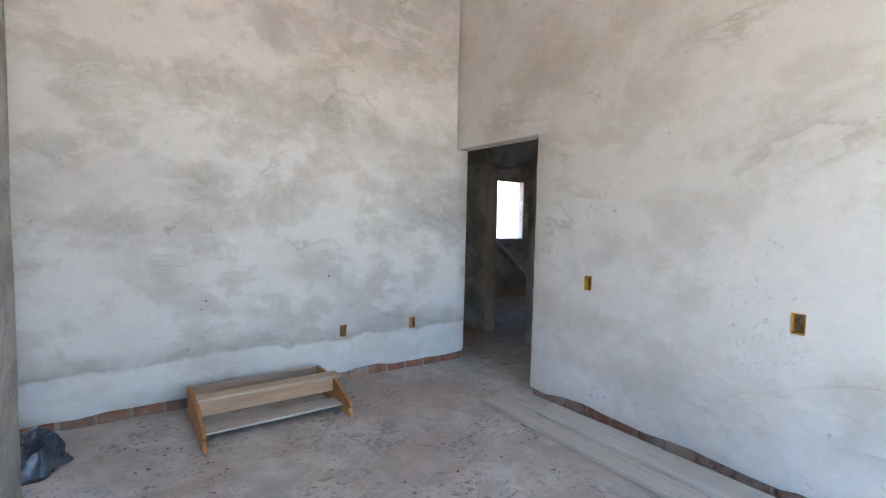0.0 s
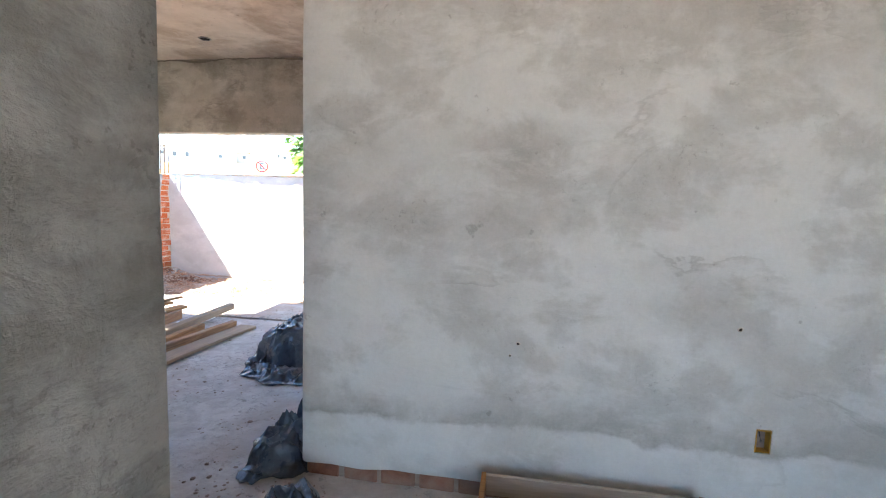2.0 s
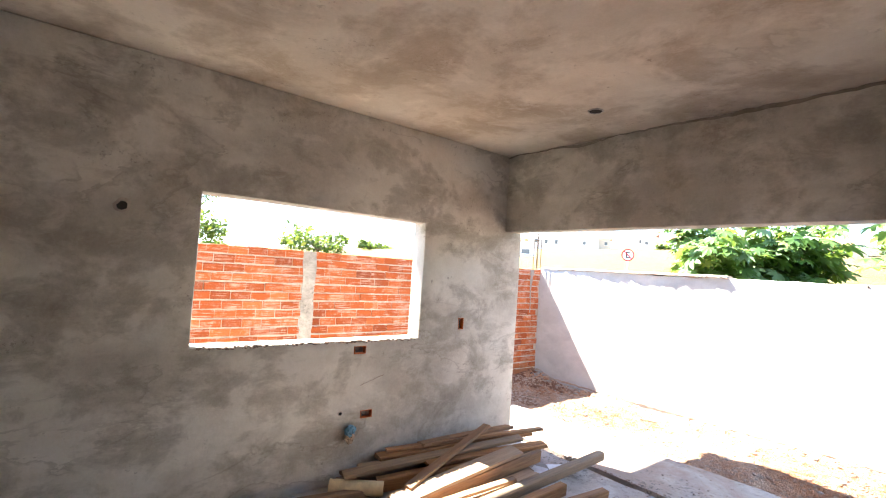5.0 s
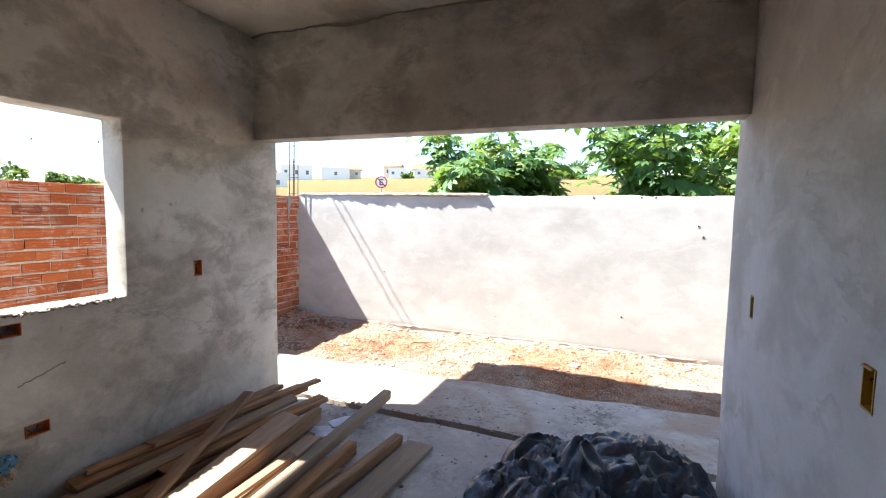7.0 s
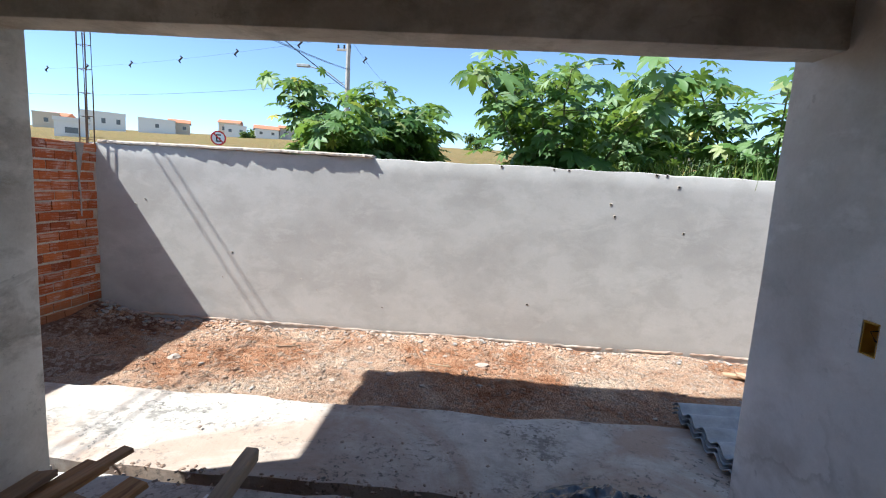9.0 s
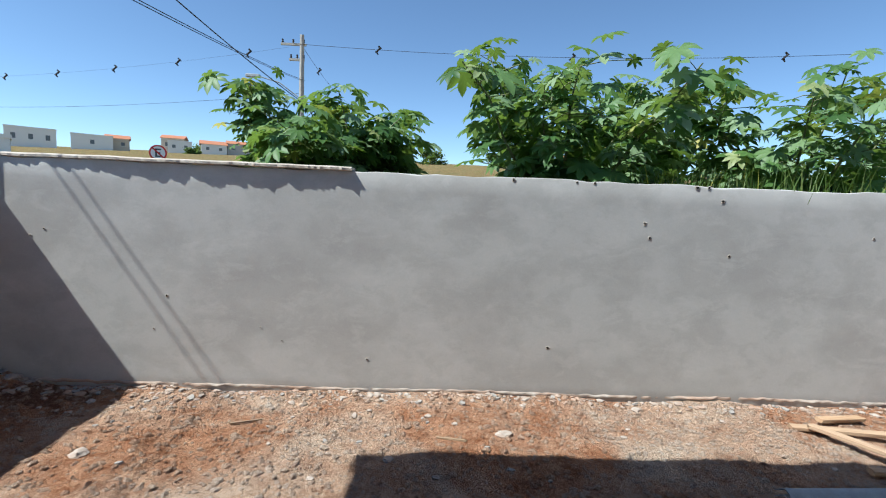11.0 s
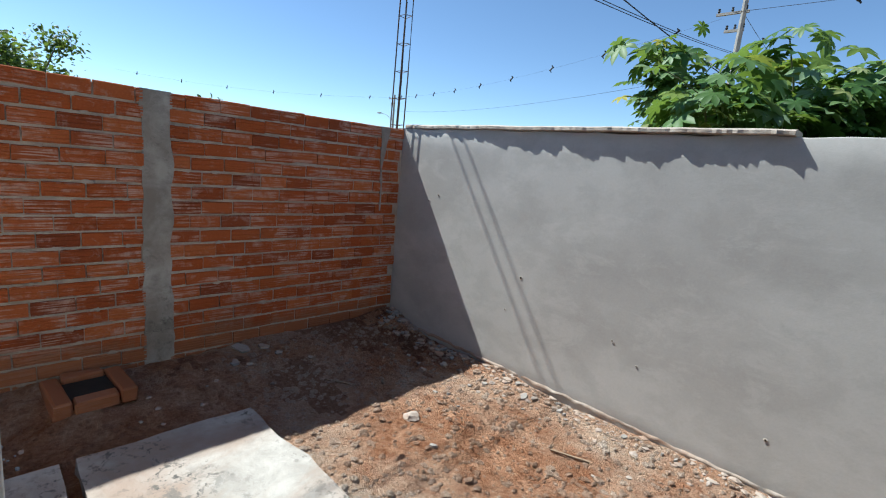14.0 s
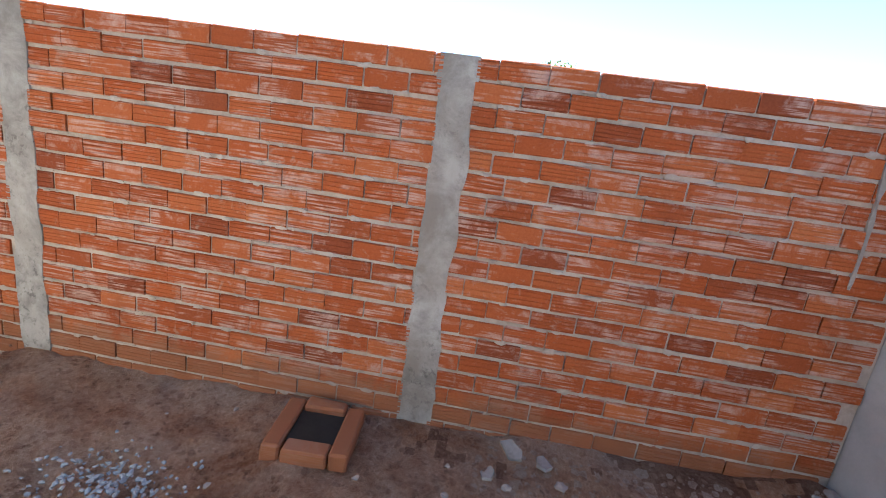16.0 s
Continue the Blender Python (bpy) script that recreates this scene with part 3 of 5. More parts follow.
# ---- materials of the things ----
M_SHEETBLACK, _n, _l, _b = material("black_plastic", 0.38, 0.5)
_v = coords(_n, _l)
_f = noise_node(_n, _l, _v, 5.0, 6, 0.65)
_l.new(ramp(_n, _l, _f, (0.35, (0.022, 0.030, 0.046)), (0.7, (0.10, 0.13, 0.17))), _b.inputs["Base Color"])
_l.new(ramp(_n, _l, _f, (0.3, 0.16), (0.7, 0.34)), _b.inputs["Roughness"])
bump(_n, _l, _b, (noise_node(_n, _l, _v, 26, 5, 0.6, 1.0), 0.35, 0.01))
M_YELLOW = plain("yellow_plastic", (0.50, 0.27, 0.03), 0.5)
M_ORANGE = plain("orange_plastic", (0.55, 0.14, 0.03), 0.5)
# Near-black for the pipe stub and for the shade inside holes drawn flat.
M_DARK = plain("dark_void", (0.03, 0.025, 0.02), 0.95)
M_PVC = plain("cream_pvc", (0.72, 0.62, 0.42), 0.45)
M_TILE = plain("white_tile", (0.72, 0.74, 0.78), 0.3)
M_FIBRE = concrete("fibre_cement", (0.40, 0.42, 0.44), (0.30, 0.32, 0.34), (0.25, 0.24, 0.22), 0.3, 0.2)
M_STEEL = plain("rebar_steel", (0.14, 0.09, 0.06), 0.7, 0.6)
M_POLE = concrete("pole_concrete", (0.42, 0.40, 0.37), (0.34, 0.32, 0.30), (0.3, 0.27, 0.24), 0.3, 0.2)
M_CABLE = plain("black_cable", (0.025, 0.025, 0.028), 0.6)
M_STEM = plain("green_stem", (0.16, 0.17, 0.08), 0.7)
M_BARK = plain("bark", (0.13, 0.10, 0.075), 0.9, scale=30)
M_WHITE = plain("white_wall", (0.75, 0.74, 0.71), 0.9, vary=0.04)
M_CREAM = plain("cream_wall", (0.62, 0.53, 0.42), 0.9, vary=0.05)
M_GREYWALL = plain("grey_wall", (0.45, 0.43, 0.41), 0.9, vary=0.06)
M_ROOF = plain("clay_roof", (0.42, 0.17, 0.09), 0.9)
M_GLASS = plain("dark_glass", (0.13, 0.14, 0.15), 0.2)
M_RED = plain("red_paint", (0.55, 0.03, 0.03), 0.5)
M_SIGN = plain("white_paint", (0.80, 0.80, 0.80), 0.5, vary=0.03)
M_STONE = concrete("rubble_stone", (0.42, 0.36, 0.31), (0.32, 0.24, 0.19), (0.38, 0.22, 0.14), 0.5, 0.2)


def leaf_material(name, a, b, c):
    m, n, l, p = material(name, 0.5, 0.35)
    info = n.new("ShaderNodeObjectInfo")
    geo = n.new("ShaderNodeNewGeometry")
    add = n.new("ShaderNodeMath")
    l.new(info.outputs["Random"], add.inputs[0])
    l.new(geo.outputs["Random Per Island"], add.inputs[1])
    fr = n.new("ShaderNodeMath")
    fr.operation = "FRACT"
    l.new(add.outputs[0], fr.inputs[0])
    col = ramp(n, l, fr.outputs[0], (0.0, a), (0.55, b), (0.93, c), (1.0, (0.42, 0.38, 0.06)))
    l.new(col, p.inputs["Base Color"])
    tr = n.new("ShaderNodeBsdfTranslucent")
    l.new(mix(n, l, 0.6, col, (0.25, 0.35, 0.04)), tr.inputs["Color"])
    mx = n.new("ShaderNodeMixShader")
    mx.inputs[0].default_value = 0.4
    l.new(p.outputs[0], mx.inputs[1])
    l.new(tr.outputs[0], mx.inputs[2])
    l.new(mx.outputs[0], n["Material Output"].inputs["Surface"])
    return m


M_LEAF = leaf_material("castor_leaf", (0.05, 0.115, 0.032), (0.115, 0.215, 0.06), (0.28, 0.38, 0.22))
M_TREELEAF = leaf_material("tree_leaf", (0.025, 0.055, 0.02), (0.05, 0.095, 0.03), (0.08, 0.13, 0.04))
M_GRASS = leaf_material("grass_blade", (0.07, 0.13, 0.03), (0.12, 0.19, 0.045), (0.2, 0.24, 0.08))


# ---- makers ----
def thing(name, m, label, category, group=""):
    ob = new(name)
    ob.empty_display_size = 0.1
    ob.matrix_world = m
    return tagged(ob, label, category, group)


def tube(bm, pts, radii, sides=6):
    rings = []
    for i, (p, r) in enumerate(zip(pts, radii)):
        d = (Vector(pts[min(i + 1, len(pts) - 1)]) - Vector(pts[max(i - 1, 0)])).normalized()
        q = d.to_track_quat("Z", "Y")
        rings.append([bm.verts.new(Vector(p) + q @ Vector((r * math.cos(6.2832 * k / sides), r * math.sin(6.2832 * k / sides), 0))) for k in range(sides)])
    for a, b in zip(rings, rings[1:]):
        for k in range(sides):
            bm.faces.new([a[k], a[(k + 1) % sides], b[(k + 1) % sides], b[k]])
    bm.faces.new(rings[0][::-1])
    bm.faces.new(rings[-1])


def bevelled(bm, offset, seg=2):
    bmesh.ops.bevel(bm, geom=list(bm.edges), offset=offset, segments=seg, profile=0.6, affect="EDGES", clamp_overlap=True)


def board(name, p, q, width, thick, mat, label, roll=0.0, group="", seed=0, bow=0.01, category="plank"):
    """A sawn board from p to q (its middle line), local x along it."""
    p, q = Vector(p), Vector(q)
    d = q - p
    L = d.length
    x = d.normalized()
    y = Vector((0, 0, 1)).cross(x)
    y = y.normalized() if y.length > 0.01 else Vector((0, 1, 0))
    z = x.cross(y)
    m = Matrix((x, y, z)).transposed().to_4x4()
    m = Matrix.Translation((p + q) / 2) @ m @ Matrix.Rotation(radians(roll), 4, "X")
    bm = bmesh.new()
    n = max(6, int(L / 0.12))
    rng = random.Random(seed)
    c = min(width, thick) * 0.12
    prof = [(-width / 2 + c, -thick / 2), (width / 2 - c, -thick / 2), (width / 2, -thick / 2 + c), (width / 2, thick / 2 - c),
            (width / 2 - c, thick / 2), (-width / 2 + c, thick / 2), (-width / 2, thick / 2 - c), (-width / 2, -thick / 2 + c)]
    rings = []
    for i in range(n + 1):
        u = i / n
        b = bow * math.sin(math.pi * u) * rng.choice((1,))
        ring = []
        for k, (yy, zz) in enumerate(prof):
            j = 0.0025 * noise.noise(Vector((u * L * 3 + seed * 7, k * 1.7, seed)))
            e = rng.uniform(-0.012, 0.012) if i in (0, n) else 0
            ring.append(bm.verts.new((-L / 2 + u * L + e, yy * (1 + 0.06 * noise.noise(Vector((u * 4, seed, 2)))) + j, zz + b + j)))
        rings.append(ring)
    for a, b in zip(rings, rings[1:]):
        for k in range(8):
            bm.faces.new([a[k], b[k], b[(k + 1) % 8], a[(k + 1) % 8]])
    bm.faces.new(rings[0])
    bm.faces.new(rings[-1][::-1])
    bmesh.ops.recalc_face_normals(bm, faces=bm.faces)
    ob = link(name, bm, mat, None, label, True)
    ob.matrix_world = m
    return tagged(ob, label, category, group)


def socket(m, label, mat, depth=0.045, w=0.06, h=0.104):
    """An open flush box for wiring: local y points out of the wall."""
    ob = thing("socket_box", m, label, "socket", "wiring boxes in the walls")
    t = 0.004
    for nm, a in (("back_plate", (-w / 2, w / 2, -depth - t, -depth, -h / 2, h / 2)), ("side_plate", (-w / 2, -w / 2 + t, -depth, -0.003, -h / 2, h / 2)), ("side_plate", (w / 2 - t, w / 2, -depth, -0.003, -h / 2, h / 2)),
                  ("end_plate", (-w / 2 + t, w / 2 - t, -depth, -0.003, -h / 2, -h / 2 + t)), ("end_plate", (-w / 2 + t, w / 2 - t, -depth, 0.003, h / 2 - t, h / 2))):
        bm = bmesh.new()
        box(bm, *a)
        # Dark mortar on the back plate: cement in the box plus its inner shade.
        part(nm, bm, M_DIRTY if nm == "back_plate" else mat, ob)
    bm = bmesh.new()
    tube(bm, [(-0.01, -depth, -0.02), (0.0, -0.02, -0.005), (0.012, -0.012, 0.02), (0.0, -depth, 0.03)], [0.0025] * 4, 5)
    part("wire", bm, M_CABLE, ob)
    return ob


# ---- room with the bench ----
for u, z in SOCKETS_BENCH:
    socket(pose(u, 3.967, z, 0, 0, 180), "yellow plastic socket box sunk in the pale wall", M_YELLOW)
for u, z in SOCKETS_DOOR:
    socket(pose(2.827, u, z, 0, 0, 90), "yellow plastic switch box sunk in the warm-tinted wall", M_YELLOW)
for u, z in SOCKETS_EAST:
    socket(pose(-0.573, u, z, 0, 0, 90), "yellow plastic switch box sunk in the grey wall", M_YELLOW)
socket(pose(-3.742, 5.863, 1.265, 0, 0, -90), "orange plastic socket box with broken render round it", M_ORANGE)
for u, z in ((4.835, 1.078), (4.93, 0.57)):
    socket(pose(-3.742, u, z, 0, 90, -90), "orange socket box lying sideways under the window", M_ORANGE)


def brick_foot(name, axis, at, a, b, z1, label):
    """The bare bricks at the foot of a wall below its render."""
    bm = bmesh.new()
    if axis == "x":
        box(bm, a, b, at + 0.022, at + 0.14, 0, z1 + 0.05)
    else:
        box(bm, at + 0.022, at + 0.15, a, b, 0, z1 + 0.05)
    w = link(name, bm, M_DIRTY, None, label, False, "structure")
    rng = random.Random(int(a * 100) + 7)
    u = a
    while u < b:
        e = min(b, u + rng.uniform(0.18, 0.2))
        one = bmesh.new()
        d = at + 0.012 + rng.uniform(-0.004, 0.006)
        if axis == "x":
            box(one, u + 0.006, e - 0.006, d, d + 0.05, 0.01, z1 - rng.uniform(-0.02, 0.02))
        else:
            box(one, d, d + 0.05, u + 0.006, e - 0.006, 0.01, z1 - rng.uniform(-0.02, 0.02))
        bevelled(one, 0.006, 1)
        for v in one.verts:
            v.co += noise.noise_vector(v.co * 9) * 0.006
        part("brick", one, M_DUSTBRICK, w)
        u += 0.2
    return w


brick_foot("brick_base_1", "x", 3.97, -0.5, 2.95, 0.17, "bare red brick course at the foot of the render")
brick_foot("brick_base_2", "y", 2.83, -2.3, 2.84, 0.18, "bare red brick course at the foot of the render")


def skim(name, at, pts, mat, label, thick=0.004, seed=0):
    """A thin skim on a wall that faces -y, with a ragged outline."""
    bm = bmesh.new()
    out = []
    for (u, z), (u2, z2) in zip(pts, pts[1:] + pts[:1]):
        n = max(1, int(math.hypot(u2 - u, z2 - z) / 0.03))
        for k in range(n):
            f = k / n
            p = Vector((u + (u2 - u) * f, 0, z + (z2 - z) * f))
            p += Vector((0.02 * noise.noise(p * 5 + Vector((seed, 0, 0))), 0, 0.022 * noise.noise(p * 4 + Vector((0, seed, 0))) + 0.01 * noise.noise(p * 17)))
            out.append(p)
    vs = [bm.verts.new((p.x, at - thick, p.z)) for p in out]
    back = [bm.verts.new((p.x, at + 0.006, p.z)) for p in out]
    f = bm.faces.new(vs)
    for i in range(len(vs)):
        j = (i + 1) % len(vs)
        bm.faces.new([vs[i], back[i], back[j], vs[j]])
    bmesh.ops.triangulate(bm, faces=[f])
    bmesh.ops.recalc_face_normals(bm, faces=bm.faces)
    return link(name, bm, mat, None, label, False, "structure")


# A narrow, darker, ragged band along the top of the beam.
M_DARKBAND = plaster("dark_band", (0.27, 0.245, 0.21), (0.17, 0.15, 0.125), 2.0, 0.6)
skim("trim_mould", 6.37, [(-3.73, 2.915), (-3.3, 2.92), (-2.9, 2.90), (-2.6, 2.92), (-1.9, 2.912), (-1.5, 2.895), (-1.2, 2.91), (-0.9, 2.905), (-0.6, 2.90), (-0.6, 2.927), (-3.73, 2.927)], M_DARKBAND, "dark ragged band along the top of the beam", 0.006, 8)


def bench():
    ob = thing("low_bench", pose(0.915, 3.56, FL, 0, 0, 0.8), "low pine bench with scalloped side panels, by the wall", "bench")
    L, H = 0.97, 0.195
    for sx in (-L / 2, L / 2 - 0.022):
        bm = bmesh.new()
        pts = [(0.32, 0.0), (0.32, H), (-0.08, H), (-0.16, H - 0.022), (-0.21, H - 0.05), (-0.29, H - 0.065), (-0.35, H - 0.085), (-0.375, H - 0.11), (-0.345, H - 0.135), (-0.36, 0.03), (-0.385, 0.0), (-0.3, 0.0), (0.1, 0.0)]
        lo = [bm.verts.new((sx, y, z)) for y, z in pts]
        hi = [bm.verts.new((sx + 0.022, y, z)) for y, z in pts]
        bm.faces.new(lo)
        bm.faces.new(hi[::-1])
        for i in range(len(pts)):
            j = (i + 1) % len(pts)
            bm.faces.new([lo[i], hi[i], hi[j], lo[j]])
        bmesh.ops.recalc_face_normals(bm, faces=bm.faces)
        part("side_panel", bm, M_ORANGEPINE, ob, "orange-brown pine side panel")
    for nm, x0, x1, y0, y1, z0, z1 in (("top_board", -L / 2 + 0.015, L / 2 + 0.035, -0.06, 0.06, H, H + 0.022), ("apron", -L / 2 + 0.022, L / 2 - 0.022, -0.045, -0.025, H - 0.1, H),
                                       ("back_rail", -L / 2 + 0.022, L / 2 - 0.022, 0.298, 0.318, H - 0.1, H), ("lower_shelf", -L / 2 + 0.022, L / 2 - 0.022, -0.24, -0.08, 0.045, 0.06)):
        bm = bmesh.new()
        box(bm, x0, x1, y0, y1, z0, z1)
        bevelled(bm, 0.004, 1)
        part(nm, bm, {"top_board": M_PALEPINE, "apron": M_PINE, "lower_shelf": M_PALEWOOD, "back_rail": M_PALEPINE}[nm], ob, "dusty greyed board" if nm == "lower_shelf" else "")


M_ORANGEPINE = timber("orange_pine", (0.50, 0.25, 0.09), (0.34, 0.14, 0.05), (0.42, 0.26, 0.13), 0.2)
M_PALEPINE = timber("dusty_pine", (0.52, 0.40, 0.28), (0.38, 0.27, 0.18), (0.50, 0.45, 0.39), 0.6)
M_PALEWOOD = timber("pale_board", (0.54, 0.51, 0.46), (0.40, 0.37, 0.33), (0.50, 0.48, 0.45), 0.5)
bench()
M_GREYWOOD = timber("grey_board", (0.36, 0.25, 0.15), (0.19, 0.125, 0.08), (0.32, 0.26, 0.20), 0.5)
board("floor_board", (2.475, 2.90, FL + 0.0175), (2.475, -0.3, FL + 0.0175), 0.23, 0.032, M_PALEWOOD, "long dusty grey board lying on the floor along the wall", 0, "boards by the wall", 3, 0.0)
board("floor_board", (2.62, 2.48, FL + 0.05), (2.66, -0.5, FL + 0.05), 0.21, 0.03, M_PALEWOOD, "long dusty grey board on top of another board", 4, "boards by the wall", 4, 0.0)
board("leaning_pole", (7.02, 6.62, FL + 0.03), (5.6, 6.74, 1.31), 0.06, 0.05, M_SIGN, "white pole leaning in the dark back room", 0, "", 5, 0.0, "pole")
board("door_lining", (3.975, 4.745, FL), (3.975, 4.745, 2.14), 0.16, 0.022, M_PALEPINE, "tan wooden lining board in the narrow doorway", 90, "", 6, 0.0, "door lining")


# ---- room with the timber pile ----
def pile():
    G = "timber pile by the window wall"
    F = FL
    rows = [
        ("board", (-2.445, 4.29, F + 0.018), (-2.355, 6.40, F + 0.018), 0.19, 0.03, M_GREYWOOD, "grey weathered board flat on the floor", 0),
        ("beam_timber", (-2.64, 4.75, F + 0.045), (-2.50, 6.35, F + 0.045), 0.065, 0.08, M_WOOD, "brown sawn timber beam with an orange end", 0),
        ("beam_timber", (-2.66, 4.9, F + 0.05), (-2.72, 6.13, F + 0.05), 0.065, 0.09, M_WOOD, "dark-edged sawn timber beam", 0),
        ("beam_timber", (-2.74, 3.92, F + 0.04), (-2.87, 6.86, F + 0.11), 0.075, 0.075, M_GREYWOOD, "long grey-brown timber beam reaching the threshold", 5),
        ("board", (-2.83, 4.5, F + 0.03), (-2.80, 5.95, F + 0.05), 0.11, 0.03, M_PINE, "pale sawn board in the sunlight", 8),
        ("board", (-2.93, 4.62, F + 0.04), (-3.0, 6.1, F + 0.07), 0.12, 0.03, M_PINE, "pale sawn board with a broken end", -4),
        ("beam_timber", (-3.03, 4.72, F + 0.06), (-3.15, 6.34, F + 0.11), 0.05, 0.1, M_WOOD, "orange-brown timber on edge", 0),
        ("board", (-3.06, 4.78, F + 0.14), (-3.17, 6.08, F + 0.2), 0.145, 0.026, M_PINE, "wide pale board on top of the pile", 6),
        ("board", (-3.12, 4.93, F + 0.17), (-3.60, 6.14, F + 0.27), 0.07, 0.026, M_WOOD, "thin grey-brown board lying across the pile", 0),
        ("beam_timber", (-3.47, 4.9, F + 0.06), (-3.28, 6.0, F + 0.07), 0.08, 0.1, M_WOOD, "orange timber beam low in the pile", 0),
        ("beam_timber", (-3.70, 4.68, F + 0.035), (-3.24, 6.45, F + 0.14), 0.06, 0.06, M_GREYWOOD, "dark narrow timber in the pile", 0),
        ("beam_timber", (-3.66, 4.84, F + 0.09), (-3.38, 5.95, F + 0.12), 0.1, 0.1, M_GREYWOOD, "thick pale-faced timber with a split end", 10),
        ("board", (-3.66, 5.02, F + 0.17), (-3.47, 6.56, F + 0.18), 0.13, 0.03, M_WOOD, "brown board at the back of the pile", 0),
        ("board", (-3.62, 5.4, F + 0.22), (-3.58, 6.42, F + 0.22), 0.1, 0.03, M_WOOD, "brown board against the wall", -8),
        ("board", (-3.40, 5.3, F + 0.16), (-3.22, 6.5, F + 0.16), 0.1, 0.03, M_WOOD, "brown board between the beams", 4),
        ("beam_timber", (-3.70, 3.2, F + 0.03), (-3.46, 4.88, F + 0.03), 0.07, 0.055, M_GREYWOOD, "long dark timber along the foot of the wall", 0),
        ("board", (-3.56, 4.66, F + 0.15), (-3.33, 6.3, F + 0.215), 0.09, 0.028, M_GREYWOOD, "dark weathered board across the back of the pile", 5),
        ("board", (-3.27, 4.5, F + 0.018), (-3.12, 6.2, F + 0.03), 0.1, 0.03, M_GREYWOOD, "dark board under the pile", 0),
        ("board", (-2.95, 4.35, F + 0.085), (-2.93, 5.8, F + 0.115), 0.05, 0.026, M_WOOD, "narrow orange-brown batten on the pile", 12),
        ("board", (-3.68, 5.1, F + 0.205), (-3.36, 6.62, F + 0.235), 0.07, 0.026, M_WOOD, "narrow brown batten at the back of the pile", -6),
        ("board", (-2.56, 4.35, F + 0.015), (-2.58, 4.95, F + 0.015), 0.05, 0.025, M_PINE, "short pale batten on the floor", 0),
        ("board", (-2.70, 5.5, F + 0.02), (-2.66, 5.9, F + 0.02), 0.04, 0.03, M_PINE, "short pale offcut between the timbers", 0),
    ]
    for i, (nm, p, q, w, t, mt, lb, roll) in enumerate(rows):
        board(nm, p, q, w, t, mt, lb, roll, G, i + 11, 0.012 if len(rows) > 3 and i % 3 == 0 else 0.004)


pile()


def pipe():
    a, b = Vector((-3.63, 4.60, FL + 0.055)), Vector((-3.40, 4.92, FL + 0.055))
    bm = bmesh.new()
    d = (b - a).normalized()
    q = d.to_track_quat("Z", "Y")
    for r, flip in ((0.053, 1), (0.048, -1)):
        ra = [bm.verts.new(a + q @ Vector((r * math.cos(k * 0.2618), r * math.sin(k * 0.2618), 0))) for k in range(24)]
        rb = [bm.verts.new(b + q @ Vector((r * math.cos(k * 0.2618), r * math.sin(k * 0.2618), 0))) for k in range(24)]
        for k in range(24):
            bm.faces.new([ra[k], ra[(k + 1) % 24], rb[(k + 1) % 24], rb[k]][::flip])
        if flip == 1:
            oa, ob_ = ra, rb
    for o, i in ((oa, ra), (ob_, rb)):
        for k in range(24):
            bm.faces.new([o[k], o[(k + 1) % 24], i[(k + 1) % 24], i[k]])
    tagged(link("pipe", bm, M_PVC, None, "short cream plastic pipe on the floor", True), "short cream plastic pipe offcut on the floor", "pipe")


pipe()


def shard(x, y, rot, w, d, tilt, z):
    bm = bmesh.new()
    pts = [(-w / 2, -d / 2), (w * 0.4, -d / 2), (w / 2, d * 0.3), (0.1 * w, d / 2), (-w / 2, d * 0.35)]
    lo = [bm.verts.new((px, py, 0)) for px, py in pts]
    hi = [bm.verts.new((px, py, 0.009)) for px, py in pts]
    bm.faces.new(lo[::-1])
    bm.faces.new(hi)
    for i in range(5):
        bm.faces.new([lo[i], lo[(i + 1) % 5], hi[(i + 1) % 5], hi[i]])
    ob = link("tile_shard", bm, M_TILE)
    ob.matrix_world = pose(x, y, z, tilt, 4, rot)
    tagged(ob, "broken white tile shard among the timber", "tile", "broken tiles")


for a in ((-3.04, 6.28, 20, 0.2, 0.14, 6, FL + 0.02), (-3.0, 6.46, 60, 0.24, 0.1, 10, FL + 0.03), (-2.93, 6.52, 100, 0.2, 0.08, 14, FL + 0.04), (-3.12, 6.16, 10, 0.12, 0.08, 5, FL + 0.02)):
    shard(*a)
bm = bmesh.new()
tube(bm, [(-3.16, 6.12, FL + 0.03), (-3.08, 6.1, FL + 0.03), (-3.0, 6.14, FL + 0.03), (-2.95, 6.22, FL + 0.04), (-2.92, 6.34, FL + 0.05)], [0.012] * 5, 8)
tagged(link("hose", bm, M_ORANGE, None, "", True), "short orange hose curled on the floor", "hose")
bm = bmesh.new()
tube(bm, [(-2.70, 5.25, FL + 0.02), (-2.68, 5.52, FL + 0.02)], [0.014] * 2, 8)
tagged(link("hose", bm, M_ORANGE, None, "", True), "straight piece of orange conduit among the timber", "hose")


